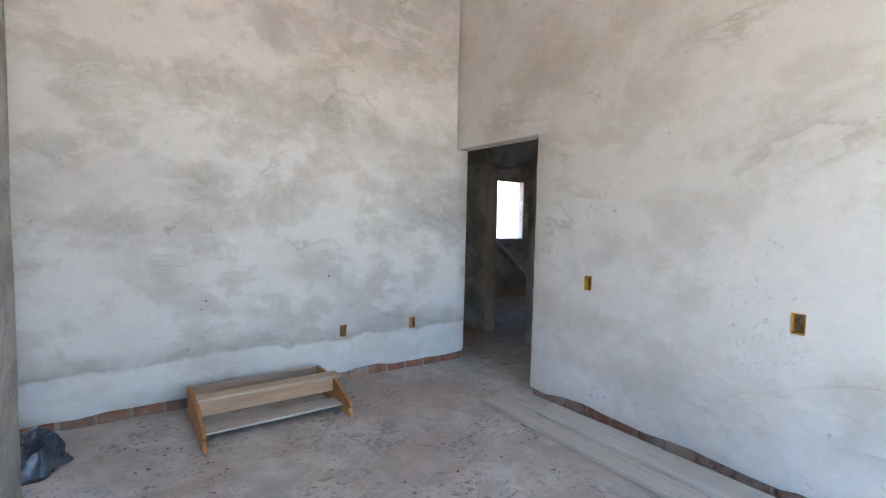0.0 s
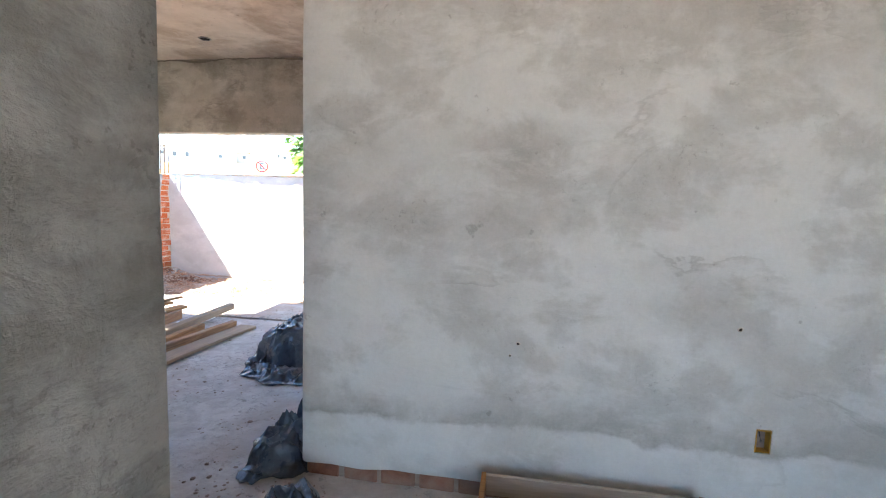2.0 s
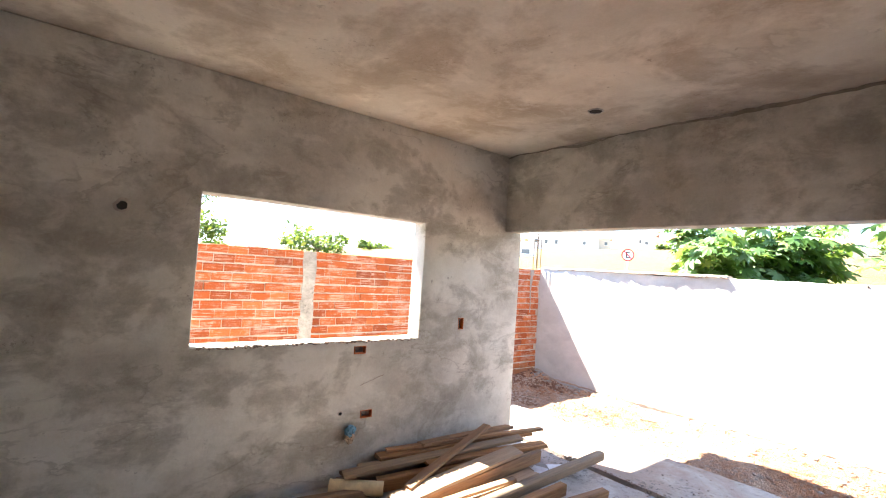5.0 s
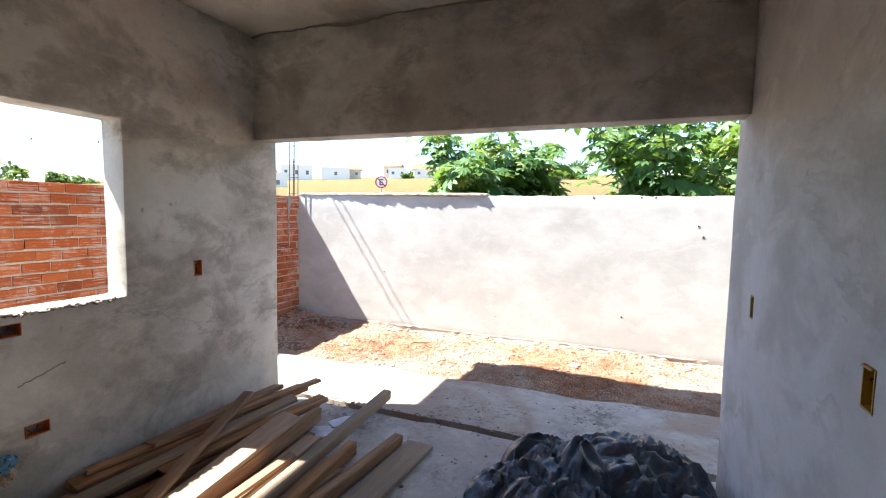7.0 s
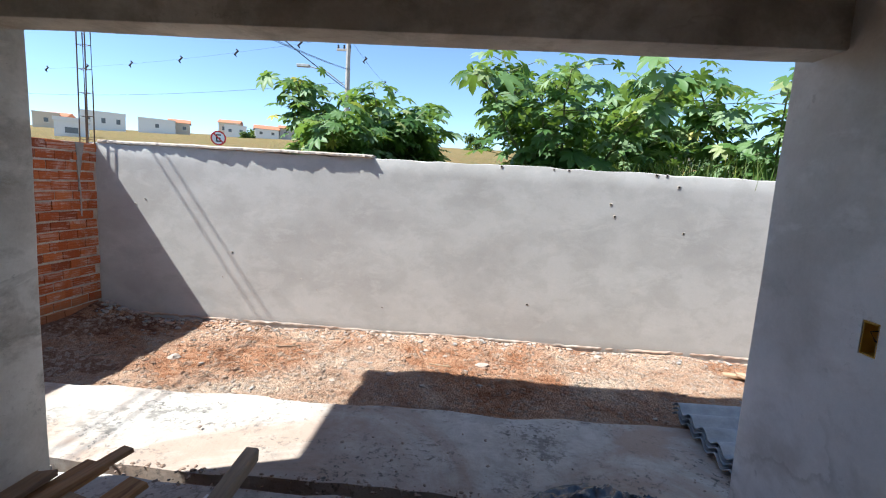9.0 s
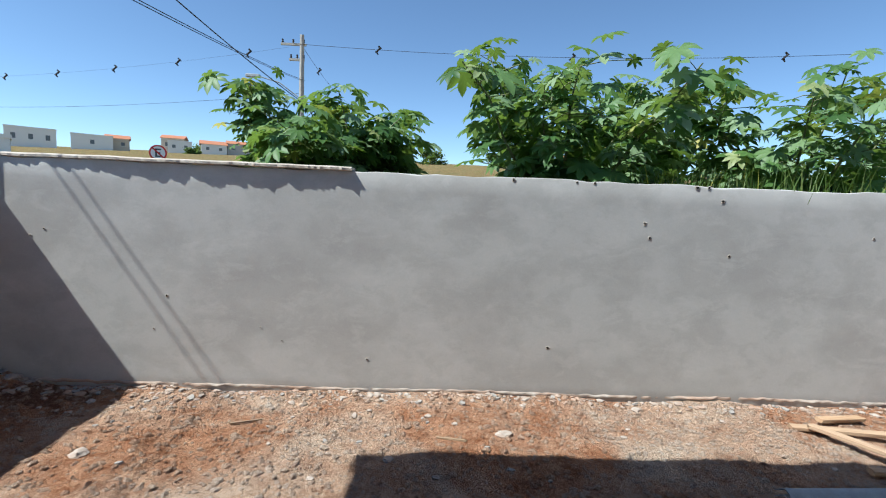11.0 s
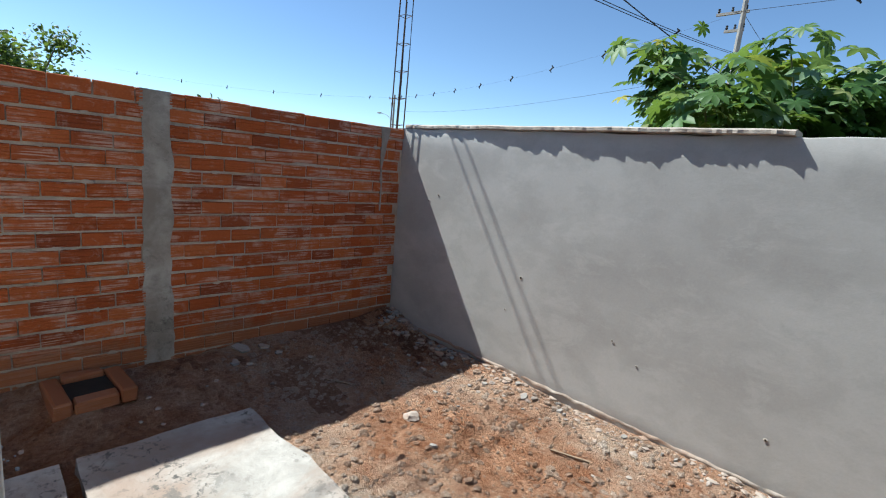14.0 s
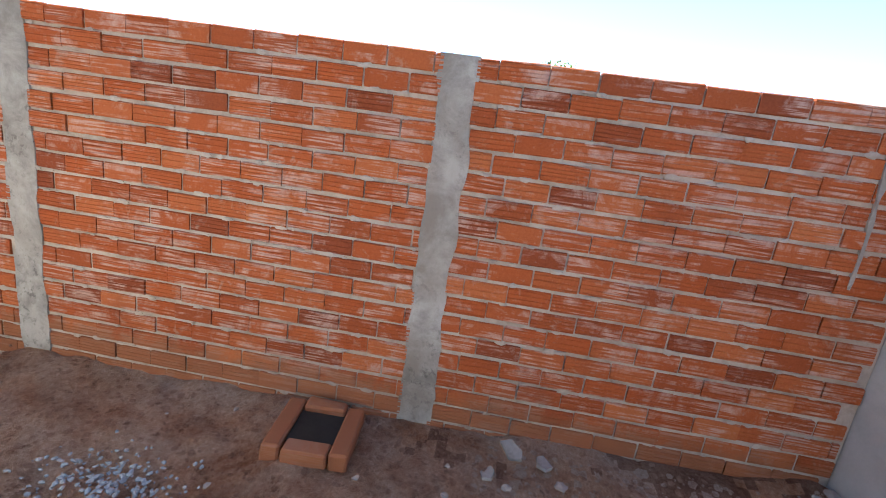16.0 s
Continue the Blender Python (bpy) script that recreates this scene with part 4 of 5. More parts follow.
def heap(name, cx, cy, rx, ry, h, seed, rot, label, n=110, z0=FL, pillows=13):
    """Crumpled plastic sheeting: overlapping pillows that meet in creases, with fine wrinkles."""
    bm = bmesh.new()
    rng = random.Random(seed)
    c, s = math.cos(radians(rot)), math.sin(radians(rot))
    lumps = []
    for i in range(pillows):
        a, d = rng.uniform(0, 6.2832), math.sqrt(rng.random()) * 0.72
        lumps.append((rx * d * math.cos(a), ry * d * math.sin(a), rng.uniform(0.26, 0.5) * min(rx, ry) * rng.uniform(0.9, 1.2), h * (1.05 - 0.75 * d) * rng.uniform(0.6, 1.0), rng.uniform(0, 3.14), rng.uniform(0.55, 1.0)))
    grid = []
    for i in range(n + 1):
        row = []
        for j in range(n + 1):
            u, v = 2 * i / n - 1, 2 * j / n - 1
            a, k = math.atan2(v, u), max(abs(u), abs(v))
            r = k * (1 + 0.2 * noise.noise(Vector((math.cos(a) * 1.4, math.sin(a) * 1.4, seed))) + 0.1 * noise.noise(Vector((math.cos(a) * 4, math.sin(a) * 4, seed))))
            x, y = math.cos(a) * r * rx, math.sin(a) * r * ry
            p = Vector((x, y, seed * 3.1))
            w = noise.noise_vector(p * 5) * 0.06
            z = 0.0
            for lx, ly, lr, lh, la, squash in lumps:
                dx, dy = x + w.x - lx, y + w.y - ly
                e, f = dx * math.cos(la) + dy * math.sin(la), (-dx * math.sin(la) + dy * math.cos(la)) / squash
                q = 1 - (e * e + f * f) / (lr * lr * 1.9)
                if q > 0:
                    z = max(z, 0.88 * lh * q ** 0.42 * (1 + 0.05 * math.sin(5 * math.atan2(f, e) + 9 * la)))
            wp = p + w
            fold = 1 - abs(noise.noise(Vector((wp.x * 9 + 3 * noise.noise(p * 3), wp.y * 9, seed)))) * 2
            fine = 1 - abs(noise.noise(wp * 19)) * 2
            z += (0.05 * fold + 0.016 * fine) * min(1, 4 * (1 - k) + 0.3)
            off = noise.noise_vector(wp * 8) * 0.02
            x, y = x + off.x, y + off.y
            row.append(bm.verts.new((cx + c * x - s * y, cy + s * x + c * y, z0 + max(0.004, z))))
        grid.append(row)
    for i in range(n):
        for j in range(n):
            bm.faces.new([grid[i][j], grid[i + 1][j], grid[i + 1][j + 1], grid[i][j + 1]])
    ob = link(name, bm, M_SHEETBLACK, None, label, True)
    ob.data.set_sharp_from_angle(angle=radians(50))
    mod = ob.modifiers.new("thickness", "SOLIDIFY")
    mod.thickness = 0.003
    return tagged(ob, label, "plastic sheet")


heap("plastic_sheet", -1.2, 6.0, 0.58, 1.02, 0.47, 1, -10, "heap of crumpled black plastic sheeting on the floor", 130, FL, 24)
heap("plastic_sheet", -0.62, 4.32, 0.2, 0.55, 0.28, 4, -12, "crumpled black plastic sheeting trailing round the wall end")
heap("plastic_sheet", -0.42, 3.54, 0.2, 0.24, 0.2, 7, 20, "crumpled black plastic bag at the wall corner", 60, FL, 7)


def ceiling_box():
    ob = thing("ceiling_box", pose(-2.374, 5.79, CEIL_B), "dark octagonal light box opening in the ceiling", "light box")
    # A flat dark disc has the shade of the open box in its colour.
    bm = bmesh.new()
    bmesh.ops.create_cone(bm, cap_ends=True, segments=8, radius1=0.048, radius2=0.048, depth=0.006)
    part("cavity", bm, M_DARK, ob)
    bm = bmesh.new()
    ring = [[(r * math.cos(k * 0.7854), r * math.sin(k * 0.7854), z) for k in range(8)] for r, z in ((0.048, -0.008), (0.056, -0.004), (0.056, 0.004), (0.048, 0.004))]
    vs = [[bm.verts.new(p) for p in q] for q in ring]
    for a, b in zip(vs, vs[1:] + vs[:1]):
        for k in range(8):
            bm.faces.new([a[k], a[(k + 1) % 8], b[(k + 1) % 8], b[k]])
    part("rim", bm, M_COLUMN, ob)


ceiling_box()


def outlet_bag():
    ob = thing("wrapped_pipe_stub", pose(-3.745, 4.78, 0.47), "pipe stub in the wall wrapped in blue and brown plastic", "pipe stub")
    bm = bmesh.new()
    tube(bm, [(-0.01, 0, 0), (0.05, 0, -0.005)], [0.03, 0.03], 12)
    part("stub", bm, M_DARK, ob)
    for nm, mt, dz, w in (("blue_wrap", M_BLUE, 0.0, 0.045), ("paper_wrap", M_PINE, -0.05, 0.035)):
        bm = bmesh.new()
        bmesh.ops.create_icosphere(bm, subdivisions=3, radius=1)
        for v in bm.verts:
            v.co = Vector((0.035 + v.co.x * 0.03, v.co.y * w, dz + v.co.z * 0.04)) + noise.noise_vector(v.co * 2.5 + Vector((dz * 50, 0, 0))) * 0.018
        part(nm, bm, mt, ob, smooth=True)


M_BLUE = plain("blue_plastic", (0.12, 0.26, 0.36), 0.4)
outlet_bag()


def patch_hole(axis, at, u, z, r, label, name="wall_hole"):
    """A small knocked-out pit in the render: a ragged rim and a flat disc coloured as its shade."""
    ob = thing(name, pose(at, u, z, 0, 90, 0) if axis == "y" else pose(u, at, z, 90, 0, 0), label, "hole", "small pits in the render")
    bm = bmesh.new()
    k = 11
    rng = random.Random(int(u * 100))
    rr = [r * rng.uniform(0.7, 1.2) for _ in range(k)]
    inner = [bm.verts.new((rr[i] * 0.75 * math.cos(6.2832 * i / k), rr[i] * 0.75 * math.sin(6.2832 * i / k), 0.004)) for i in range(k)]
    outer = [bm.verts.new((rr[i] * 1.25 * math.cos(6.2832 * i / k), rr[i] * 1.25 * math.sin(6.2832 * i / k), 0.001)) for i in range(k)]
    for i in range(k):
        bm.faces.new([inner[i], outer[i], outer[(i + 1) % k], inner[(i + 1) % k]])
    part("rim", bm, M_MORTAR, ob)
    bm = bmesh.new()
    bm.faces.new([bm.verts.new((rr[i] * 0.78 * math.cos(6.2832 * i / k), rr[i] * 0.78 * math.sin(6.2832 * i / k), 0.003)) for i in range(k)])
    part("pit", bm, M_DARK, ob)


patch_hole("y", -3.742, 3.21, 1.995, 0.035, "small dark pipe hole in the grey render")
for _i, (_u, _z, _q) in enumerate(((0.565, 0.86, 0.008), (0.53, 0.80, 0.006), (1.51, 1.0, 0.009))):
    patch_hole("x", 3.968, _u, _z, _q, "small knock in the pale render")
for _i, (_u, _z, _q) in enumerate(((-4.367, 0.79, 0.012), (-5.45, 1.25, 0.009), (-1.155, 0.45, 0.014), (-0.4, 1.55, 0.015), (0.35, 1.3, 0.013), (-2.7, 0.3, 0.009), (-3.6, 0.55, 0.007), (1.6, 1.5, 0.012))):
    patch_hole("x", 9.498, _u, _z, _q, "small knock in the boundary wall render")
for _u, _z, _q in ((-1.53, 1.868, 0.022), (-1.0, 1.868, 0.016), (-0.85, 1.868, 0.02), (0.02, 1.866, 0.028), (0.12, 1.87, 0.024), (0.25, 1.76, 0.028), (-0.35, 1.43, 0.022), (-5.34, 1.31, 0.014), (-4.48, 0.51, 0.011), (-3.42, 0.44, 0.01)):
    patch_hole("x", 9.498, _u, _z, 0.6 * _q, "chipped notch in the boundary wall render")


def crack(axis, at, a, b, width, seed, mat, label):
    """A wandering hairline in the render, from a to b, each (along, up)."""
    bm = bmesh.new()
    n = 22
    rows = []
    for i in range(n + 1):
        f = i / n
        u = a[0] + (b[0] - a[0]) * f + 0.025 * noise.noise(Vector((f * 4, seed, 0))) + 0.012 * noise.noise(Vector((f * 15, seed, 3)))
        z = a[1] + (b[1] - a[1]) * f + 0.012 * noise.noise(Vector((f * 9, seed, 7)))
        w = width * (0.35 + 0.9 * abs(noise.noise(Vector((f * 11, seed, 5)))))
        dz, du = (0.0, w) if abs(b[1] - a[1]) > abs(b[0] - a[0]) else (w, 0.0)
        ring = [(u - du, 0.0, z - dz), (u, -0.0035, z), (u + du, 0.0, z + dz), (u, 0.004, z)]
        rows.append([bm.verts.new((p, at + d, q) if axis == "x" else (at - d, p, q)) for p, d, q in ring])
    for p, q in zip(rows, rows[1:]):
        for k in range(4):
            bm.faces.new([p[k], q[k], q[(k + 1) % 4], p[(k + 1) % 4]])
    bmesh.ops.recalc_face_normals(bm, faces=bm.faces)
    tagged(link("crack", bm, mat), label, "crack", "cracks in the render")


crack("y", -3.743, (4.86, 0.80), (5.06, 0.87), 0.004, 6, M_DIRTY, "dark slanting crack in the grey render")
crack("y", -3.743, (4.55, 0.32), (4.72, 0.36), 0.003, 7, M_DIRTY, "short dark crack in the grey render")
patch_hole("y", -3.742, 4.70, 0.60, 0.018, "small dark knock in the grey render")


# ---- the yard ----
def coping():
    bm = bmesh.new()
    rng = random.Random(3)
    n = 120
    x0, x1 = -5.86, -2.86
    rows = []
    for i in range(n + 1):
        x = x0 + (x1 - x0) * i / n
        jag = 0.012 * noise.noise(Vector((x * 7, 0, 0))) + 0.012 * noise.noise(Vector((x * 23, 5, 0)))
        z = 1.885 + 0.008 * noise.noise(Vector((x * 3, 2, 0)))
        u = (x - x0) / (x1 - x0)
        lip = 9.5 - (0.012 + 0.034 * min(1.0, u / 0.6)) + 1.1 * jag + 0.012 * abs(noise.noise(Vector((x * 41, 8, 0))))
        prof = [(lip, z), (lip, z + 0.018), (9.5, z + 0.03), (9.66, z + 0.028), (9.66, z), (9.52, z - 0.006)]
        rows.append([bm.verts.new((x, y, zz)) for y, zz in prof])
    for a, b in zip(rows, rows[1:]):
        for k in range(6):
            bm.faces.new([a[k], b[k], b[(k + 1) % 6], a[(k + 1) % 6]])
    bm.faces.new(rows[0])
    bm.faces.new(rows[-1][::-1])
    bmesh.ops.recalc_face_normals(bm, faces=bm.faces)
    tagged(link("coping", bm, M_MORTAR, None, "", False, "structure"), "thin rough mortar coping along the wall top", kind="structure")


coping()


def plinth():
    """The broken lip of mortar left along the foot of the boundary wall."""
    bm = bmesh.new()
    n = 420
    rows = []
    for i in range(n + 1):
        x = -5.8 + 9.8 * i / n
        g = 0.05 + 0.6 * noise.noise(Vector((x * 2.3, 0, 0))) + 0.5 * noise.noise(Vector((x * 9, 3, 0))) + 0.3 * noise.noise(Vector((x * 31, 3, 0)))
        g = max(0.0, g)
        zt = 0.042 + 0.018 * noise.noise(Vector((x * 0.8, 5, 0))) + 0.012 * noise.noise(Vector((x * 12, 5, 0)))
        d = max(-0.002, 0.007 + 0.014 * noise.noise(Vector((x * 2.9, 0, 0))) + 0.012 * noise.noise(Vector((x * 14, 7, 0))) + 0.01 * g)
        h = 0.018 + 0.01 * noise.noise(Vector((x * 6, 9, 0)))
        rows.append([bm.verts.new((x, y, z)) for y, z in ((9.503, zt - h), (9.5 - d * 0.9, zt - h), (9.5 - d, zt - 0.4 * h), (9.5 - d * 0.7, zt), (9.503, zt + 0.008))])
    for a, b in zip(rows, rows[1:]):
        for k in range(4):
            bm.faces.new([a[k], b[k], b[k + 1], a[k + 1]])
    bmesh.ops.recalc_face_normals(bm, faces=bm.faces)
    link("plinth", bm, M_STONE, None, "broken pale mortar lip along the foot of the wall", False, "structure")


plinth()


def rebar_cage():
    ob = thing("rebar_cage", pose(-5.98, 9.41, 1.84), "upright rusty rebar cage with stirrups on the corner column", "rebar")
    for dx in (0, 0.09):
        for dy in (0, 0.085):
            bm = bmesh.new()
            tube(bm, [(dx, dy, 0), (dx + 0.006, dy, 0.5), (dx + 0.01 * (1 - dy * 11), dy, 1.16 + dx)], [0.0065] * 3, 6)
            part("bar", bm, M_STEEL, ob)
    for k in range(5):
        bm = bmesh.new()
        z = 0.06 + 0.24 * k
        tube(bm, [(0, 0, z), (0.09, 0, z), (0.09, 0.085, z + 0.01), (0, 0.085, z), (0, 0, z + 0.005)], [0.003] * 5, 5)
        part("stirrup", bm, M_STEEL, ob)


rebar_cage()


def rubble():
    rng = random.Random(12)
    st = ([], [])
    for _ in range(1100):
        x = rng.uniform(-5.8, 3.5)
        y = 9.49 - abs(rng.gauss(0, 0.11))
        clump(st, (x, y, soil_height(x, y)), (0.005 + 0.026 * rng.random() ** 3) * (1.4 if x < -4.5 else 1), rng, 1, 0.5)
    stones("rubble", st, M_STONE, "broken mortar rubble along the foot of the wall", "rubble")
    st = ([], [])
    for _ in range(15000):
        x, y = rng.uniform(-5.8, 3.5), rng.uniform(7.75, 9.45)
        clump(st, (x, y, soil_height(x, y)), 0.003 + 0.024 * rng.random() ** 4, rng, 1, 0.75)
    stones("soil_crumbs", st, M_CLOD, "loose clods and pebbles on the red soil", "gravel")
    st = ([], [])
    for _ in range(2600):
        x, y = rng.uniform(-5.85, -4.95), rng.uniform(5.0, 9.0)
        clump(st, (x, y, soil_height(x, y)), 0.003 + 0.018 * rng.random() ** 3, rng, 1, 0.6)
    stones("soil_clods", st, M_REDCLOD, "dark red-brown clods by the brick wall", "soil")
    st = ([], [])
    for _ in range(260):
        x, y = rng.gauss(-5.17, 0.09), rng.gauss(6.35, 0.15)
        clump(st, (x, y, soil_height(x, y) + 0.004), rng.uniform(0.005, 0.013), rng)
    stones("gravel", st, M_FIBRE, "small spill of grey gravel by the brick wall", "gravel")
    st = ([], [])
    for _ in range(7000):
        x, y = rng.uniform(-3.6, 2.7), rng.uniform(0.8, 7.6)
        if noise.noise(Vector((x * 1.3, y * 1.3, 4))) + 0.5 * noise.noise(Vector((x * 5, y * 5, 1))) < rng.uniform(-0.1, 0.45):
            continue
        clump(st, (x, y, FL + 0.001), 0.002 + 0.010 * rng.random() ** 3, rng, 1, 0.5)
    for _ in range(1600):
        x, y = rng.uniform(-2.6, -0.3), rng.gauss(3.7, 0.55)
        if y < 2.9 or (y > 3.9 and x > -0.65) or noise.noise(Vector((x * 3, y * 3, 8))) < rng.uniform(-0.2, 0.3):
            continue
        clump(st, (x, y, FL + 0.001), 0.003 + 0.013 * rng.random() ** 3, rng, 1, 0.4)
    for _ in range(600):
        x, y = rng.uniform(-3.7, 0.0), rng.choice((rng.gauss(6.73, 0.025), rng.gauss(6.88, 0.02)))
        clump(st, (x, y, 0.05 if y > 6.8 else FL - 0.004), 0.003 + 0.012 * rng.random() ** 3, rng, 1, 0.7)
    for _ in range(260):
        y = rng.uniform(3.66, 5.36)
        clump(st, (-3.748 + rng.uniform(-0.006, 0.008), y, 1.15 + rng.uniform(-0.012, 0.006)), 0.004 + 0.012 * rng.random() ** 2, rng, 1, 0.7)
    stones("floor_crumbs", st, M_DIRTY, "dark cement crumbs scattered on the floor", "debris")


# Darker than M_CLOD: some of the brick wall's shade is in this colour.
M_REDCLOD = soil("red_clods", (0.28, 0.125, 0.07), (0.44, 0.24, 0.15), (0.52, 0.37, 0.28))
M_CLOD = soil("clods", (0.36, 0.19, 0.115), (0.54, 0.38, 0.28), (0.64, 0.53, 0.44))
rubble()


def rock(x, y, z, r, seed, label="loose piece of broken mortar on the soil"):
    st = ([], [])
    clump(st, (0, 0, 0), r, random.Random(seed), 2, 0.45)
    ob = stones("stone", st, M_STONE, label, "stone", "")
    ob.location = (x, y, soil_height(x, y) + 0.2 * r)
    tagged(ob, label, "stone", "loose stones on the soil")


_r = random.Random(21)
for i in range(40):
    rock(_r.uniform(-5.5, 1.5), _r.choice((_r.uniform(7.95, 9.3), _r.uniform(9.0, 9.42))), 0.0, _r.uniform(0.012, 0.03), i)
for i in range(26):
    rock(_r.uniform(-5.75, -4.95), _r.uniform(6.0, 9.2), 0.0, _r.uniform(0.008, 0.022), 200 + i, "clod of broken mortar by the brick wall")
rock(-5.55, 7.95, 0.0, 0.03, 300, "broken slab of mortar over a small hole")
rock(-5.62, 8.2, 0.0, 0.03, 301, "dark clod of broken mortar by the brick wall")
rock(-4.373, 8.49, 0.01, 0.05, 90, "pale fist-sized stone on the red soil")
rock(-1.61, 8.86, 0.0, 0.05, 91, "pale broken piece of tile on the soil")


def flake(x, y, size, seed, rise=0.0):
    """A flat broken flake of render lying on the soil."""
    rng = random.Random(seed)
    bm = bmesh.new()
    k = rng.randint(5, 7)
    ring = [(size * rng.uniform(0.6, 1.1) * math.cos(6.2832 * i / k), 0.6 * size * rng.uniform(0.6, 1.1) * math.sin(6.2832 * i / k)) for i in range(k)]
    top = [bm.verts.new((a, b, 0.004)) for a, b in ring]
    low = [bm.verts.new((a * 1.08, b * 1.08, -0.01)) for a, b in ring]
    bm.faces.new(top)
    bm.faces.new(low[::-1])
    for i in range(k):
        bm.faces.new([low[i], low[(i + 1) % k], top[(i + 1) % k], top[i]])
    ob = link("render_flake", bm, M_FLAKE)
    ob.matrix_world = pose(x, y, soil_height(x, y) + 0.006 + rise, rng.uniform(-12, 12), rng.uniform(-12, 12), rng.uniform(0, 360))
    tagged(ob, "pale broken flake of cement render on the soil", "rubble", "render flakes by the wall foot")


M_FLAKE = concrete("flake_cement", (0.36, 0.33, 0.30), (0.26, 0.23, 0.205), (0.30, 0.20, 0.14), 0.5, 0.3)
_f = random.Random(77)
for i in range(50):
    fx = -5.75 + 2.2 * _f.random() ** 1.6 if i < 30 else _f.uniform(-3.5, 1.5)
    flake(fx, 9.44 - abs(_f.gauss(0, 0.09)), _f.uniform(0.014, 0.042), 400 + i, 0.004)
for i in range(12):
    flake(_f.uniform(-4.6, -0.8), _f.uniform(7.9, 9.2), _f.uniform(0.014, 0.03), 500 + i)
flake(-5.76, 7.98, 0.09, 520, 0.015)
flake(-5.70, 8.12, 0.07, 521, 0.02)
flake(-5.60, 7.86, 0.06, 522)
for i, (p, q) in enumerate((((-5.1, 8.3), (-4.9, 8.42)), ((-3.6, 8.9), (-3.4, 8.98)), ((-5.05, 8.75), (-4.82, 8.6)), ((-2.1, 8.8), (-1.9, 8.72)))):
    board("stick", (*p, soil_height(*p) + 0.008), (*q, soil_height(*q) + 0.008), 0.014, 0.01, M_GREYWOOD, "thin dry stick lying on the red soil", 0, "sticks on the soil", 70 + i, 0.0, "stick")


def pit_box():
    z = max(soil_height(-5.63 + dx, 7.02 + dy) for dx in (-0.15, 0, 0.15) for dy in (-0.15, 0, 0.15))
    ob = thing("inspection_box", pose(-5.63, 7.02, z, 0, 0, 4), "square pit framed by loose red hollow bricks", "inspection pit")
    for nm, x0, x1, y0, y1, h in (("brick", -0.19, 0.19, -0.2, -0.115, 0.03), ("brick", -0.17, 0.2, 0.115, 0.2, 0.035), ("brick", 0.11, 0.2, -0.105, 0.105, 0.02), ("brick", -0.21, -0.12, -0.105, 0.105, 0.04)):
        bm = bmesh.new()
        box(bm, x0, x1, y0, y1, -0.06, h)
        bevelled(bm, 0.01, 1)
        for v in bm.verts:
            v.co += noise.noise_vector(v.co * 6) * 0.012
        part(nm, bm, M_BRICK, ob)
    # The pit's depth is only a dark plate, shade painted between the bricks.
    bm = bmesh.new()
    box(bm, -0.125, 0.115, -0.12, 0.12, -0.02, 0.006)
    part("pit", bm, M_DARK, ob)


pit_box()


def fibre_sheet(x, y, z, rot, tilt, label):
    bm = bmesh.new()
    nx, L, W = 64, 1.1, 1.0
    tops, bots = [], []
    for i in range(nx + 1):
        u = W * i / nx
        h = 0.024 * math.sin(u / 0.177 * 6.2832)
        tops.append([bm.verts.new((v, u, h + 0.006)) for v in (0, 0.4, 0.8, L)])
        bots.append([bm.verts.new((v, u, h)) for v in (0, 0.4, 0.8, L)])
    for i in range(nx):
        for k in range(3):
            bm.faces.new([tops[i][k], tops[i][k + 1], tops[i + 1][k + 1], tops[i + 1][k]])
            bm.faces.new([bots[i][k], bots[i + 1][k], bots[i + 1][k + 1], bots[i][k + 1]])
        bm.faces.new([tops[i][0], tops[i + 1][0], bots[i + 1][0], bots[i][0]])
        bm.faces.new([tops[i][3], bots[i][3], bots[i + 1][3], tops[i + 1][3]])
    ob = link("corrugated_sheet", bm, M_FIBRE, None, "", True)
    ob.matrix_world = pose(x, y, z, 0, tilt, rot)
    tagged(ob, label, "roofing sheet", "stack of corrugated sheets")


for k in range(3):
    fibre_sheet(-0.22 + 0.02 * k, 7.02 + 0.01 * k, 0.085 + 0.03 * k, 1.0 * k, 0, "grey corrugated fibre-cement sheet lying on the terrace")

for i, (p, q) in enumerate((((0.66, 9.02, 0.03), (1.5, 8.85, 0.05)), ((0.78, 8.98, 0.06), (1.25, 8.2, 0.06)), ((0.72, 8.42, 0.03), (1.5, 8.32, 0.03)), ((1.0, 9.15, 0.03), (1.4, 9.2, 0.03)))):
    board("scrap_lath", p, q, 0.07, 0.03, M_PINE, "scrap of orange-brown formwork lath on the soil", 0, "formwork scraps", 50 + i, 0.0, "lath")


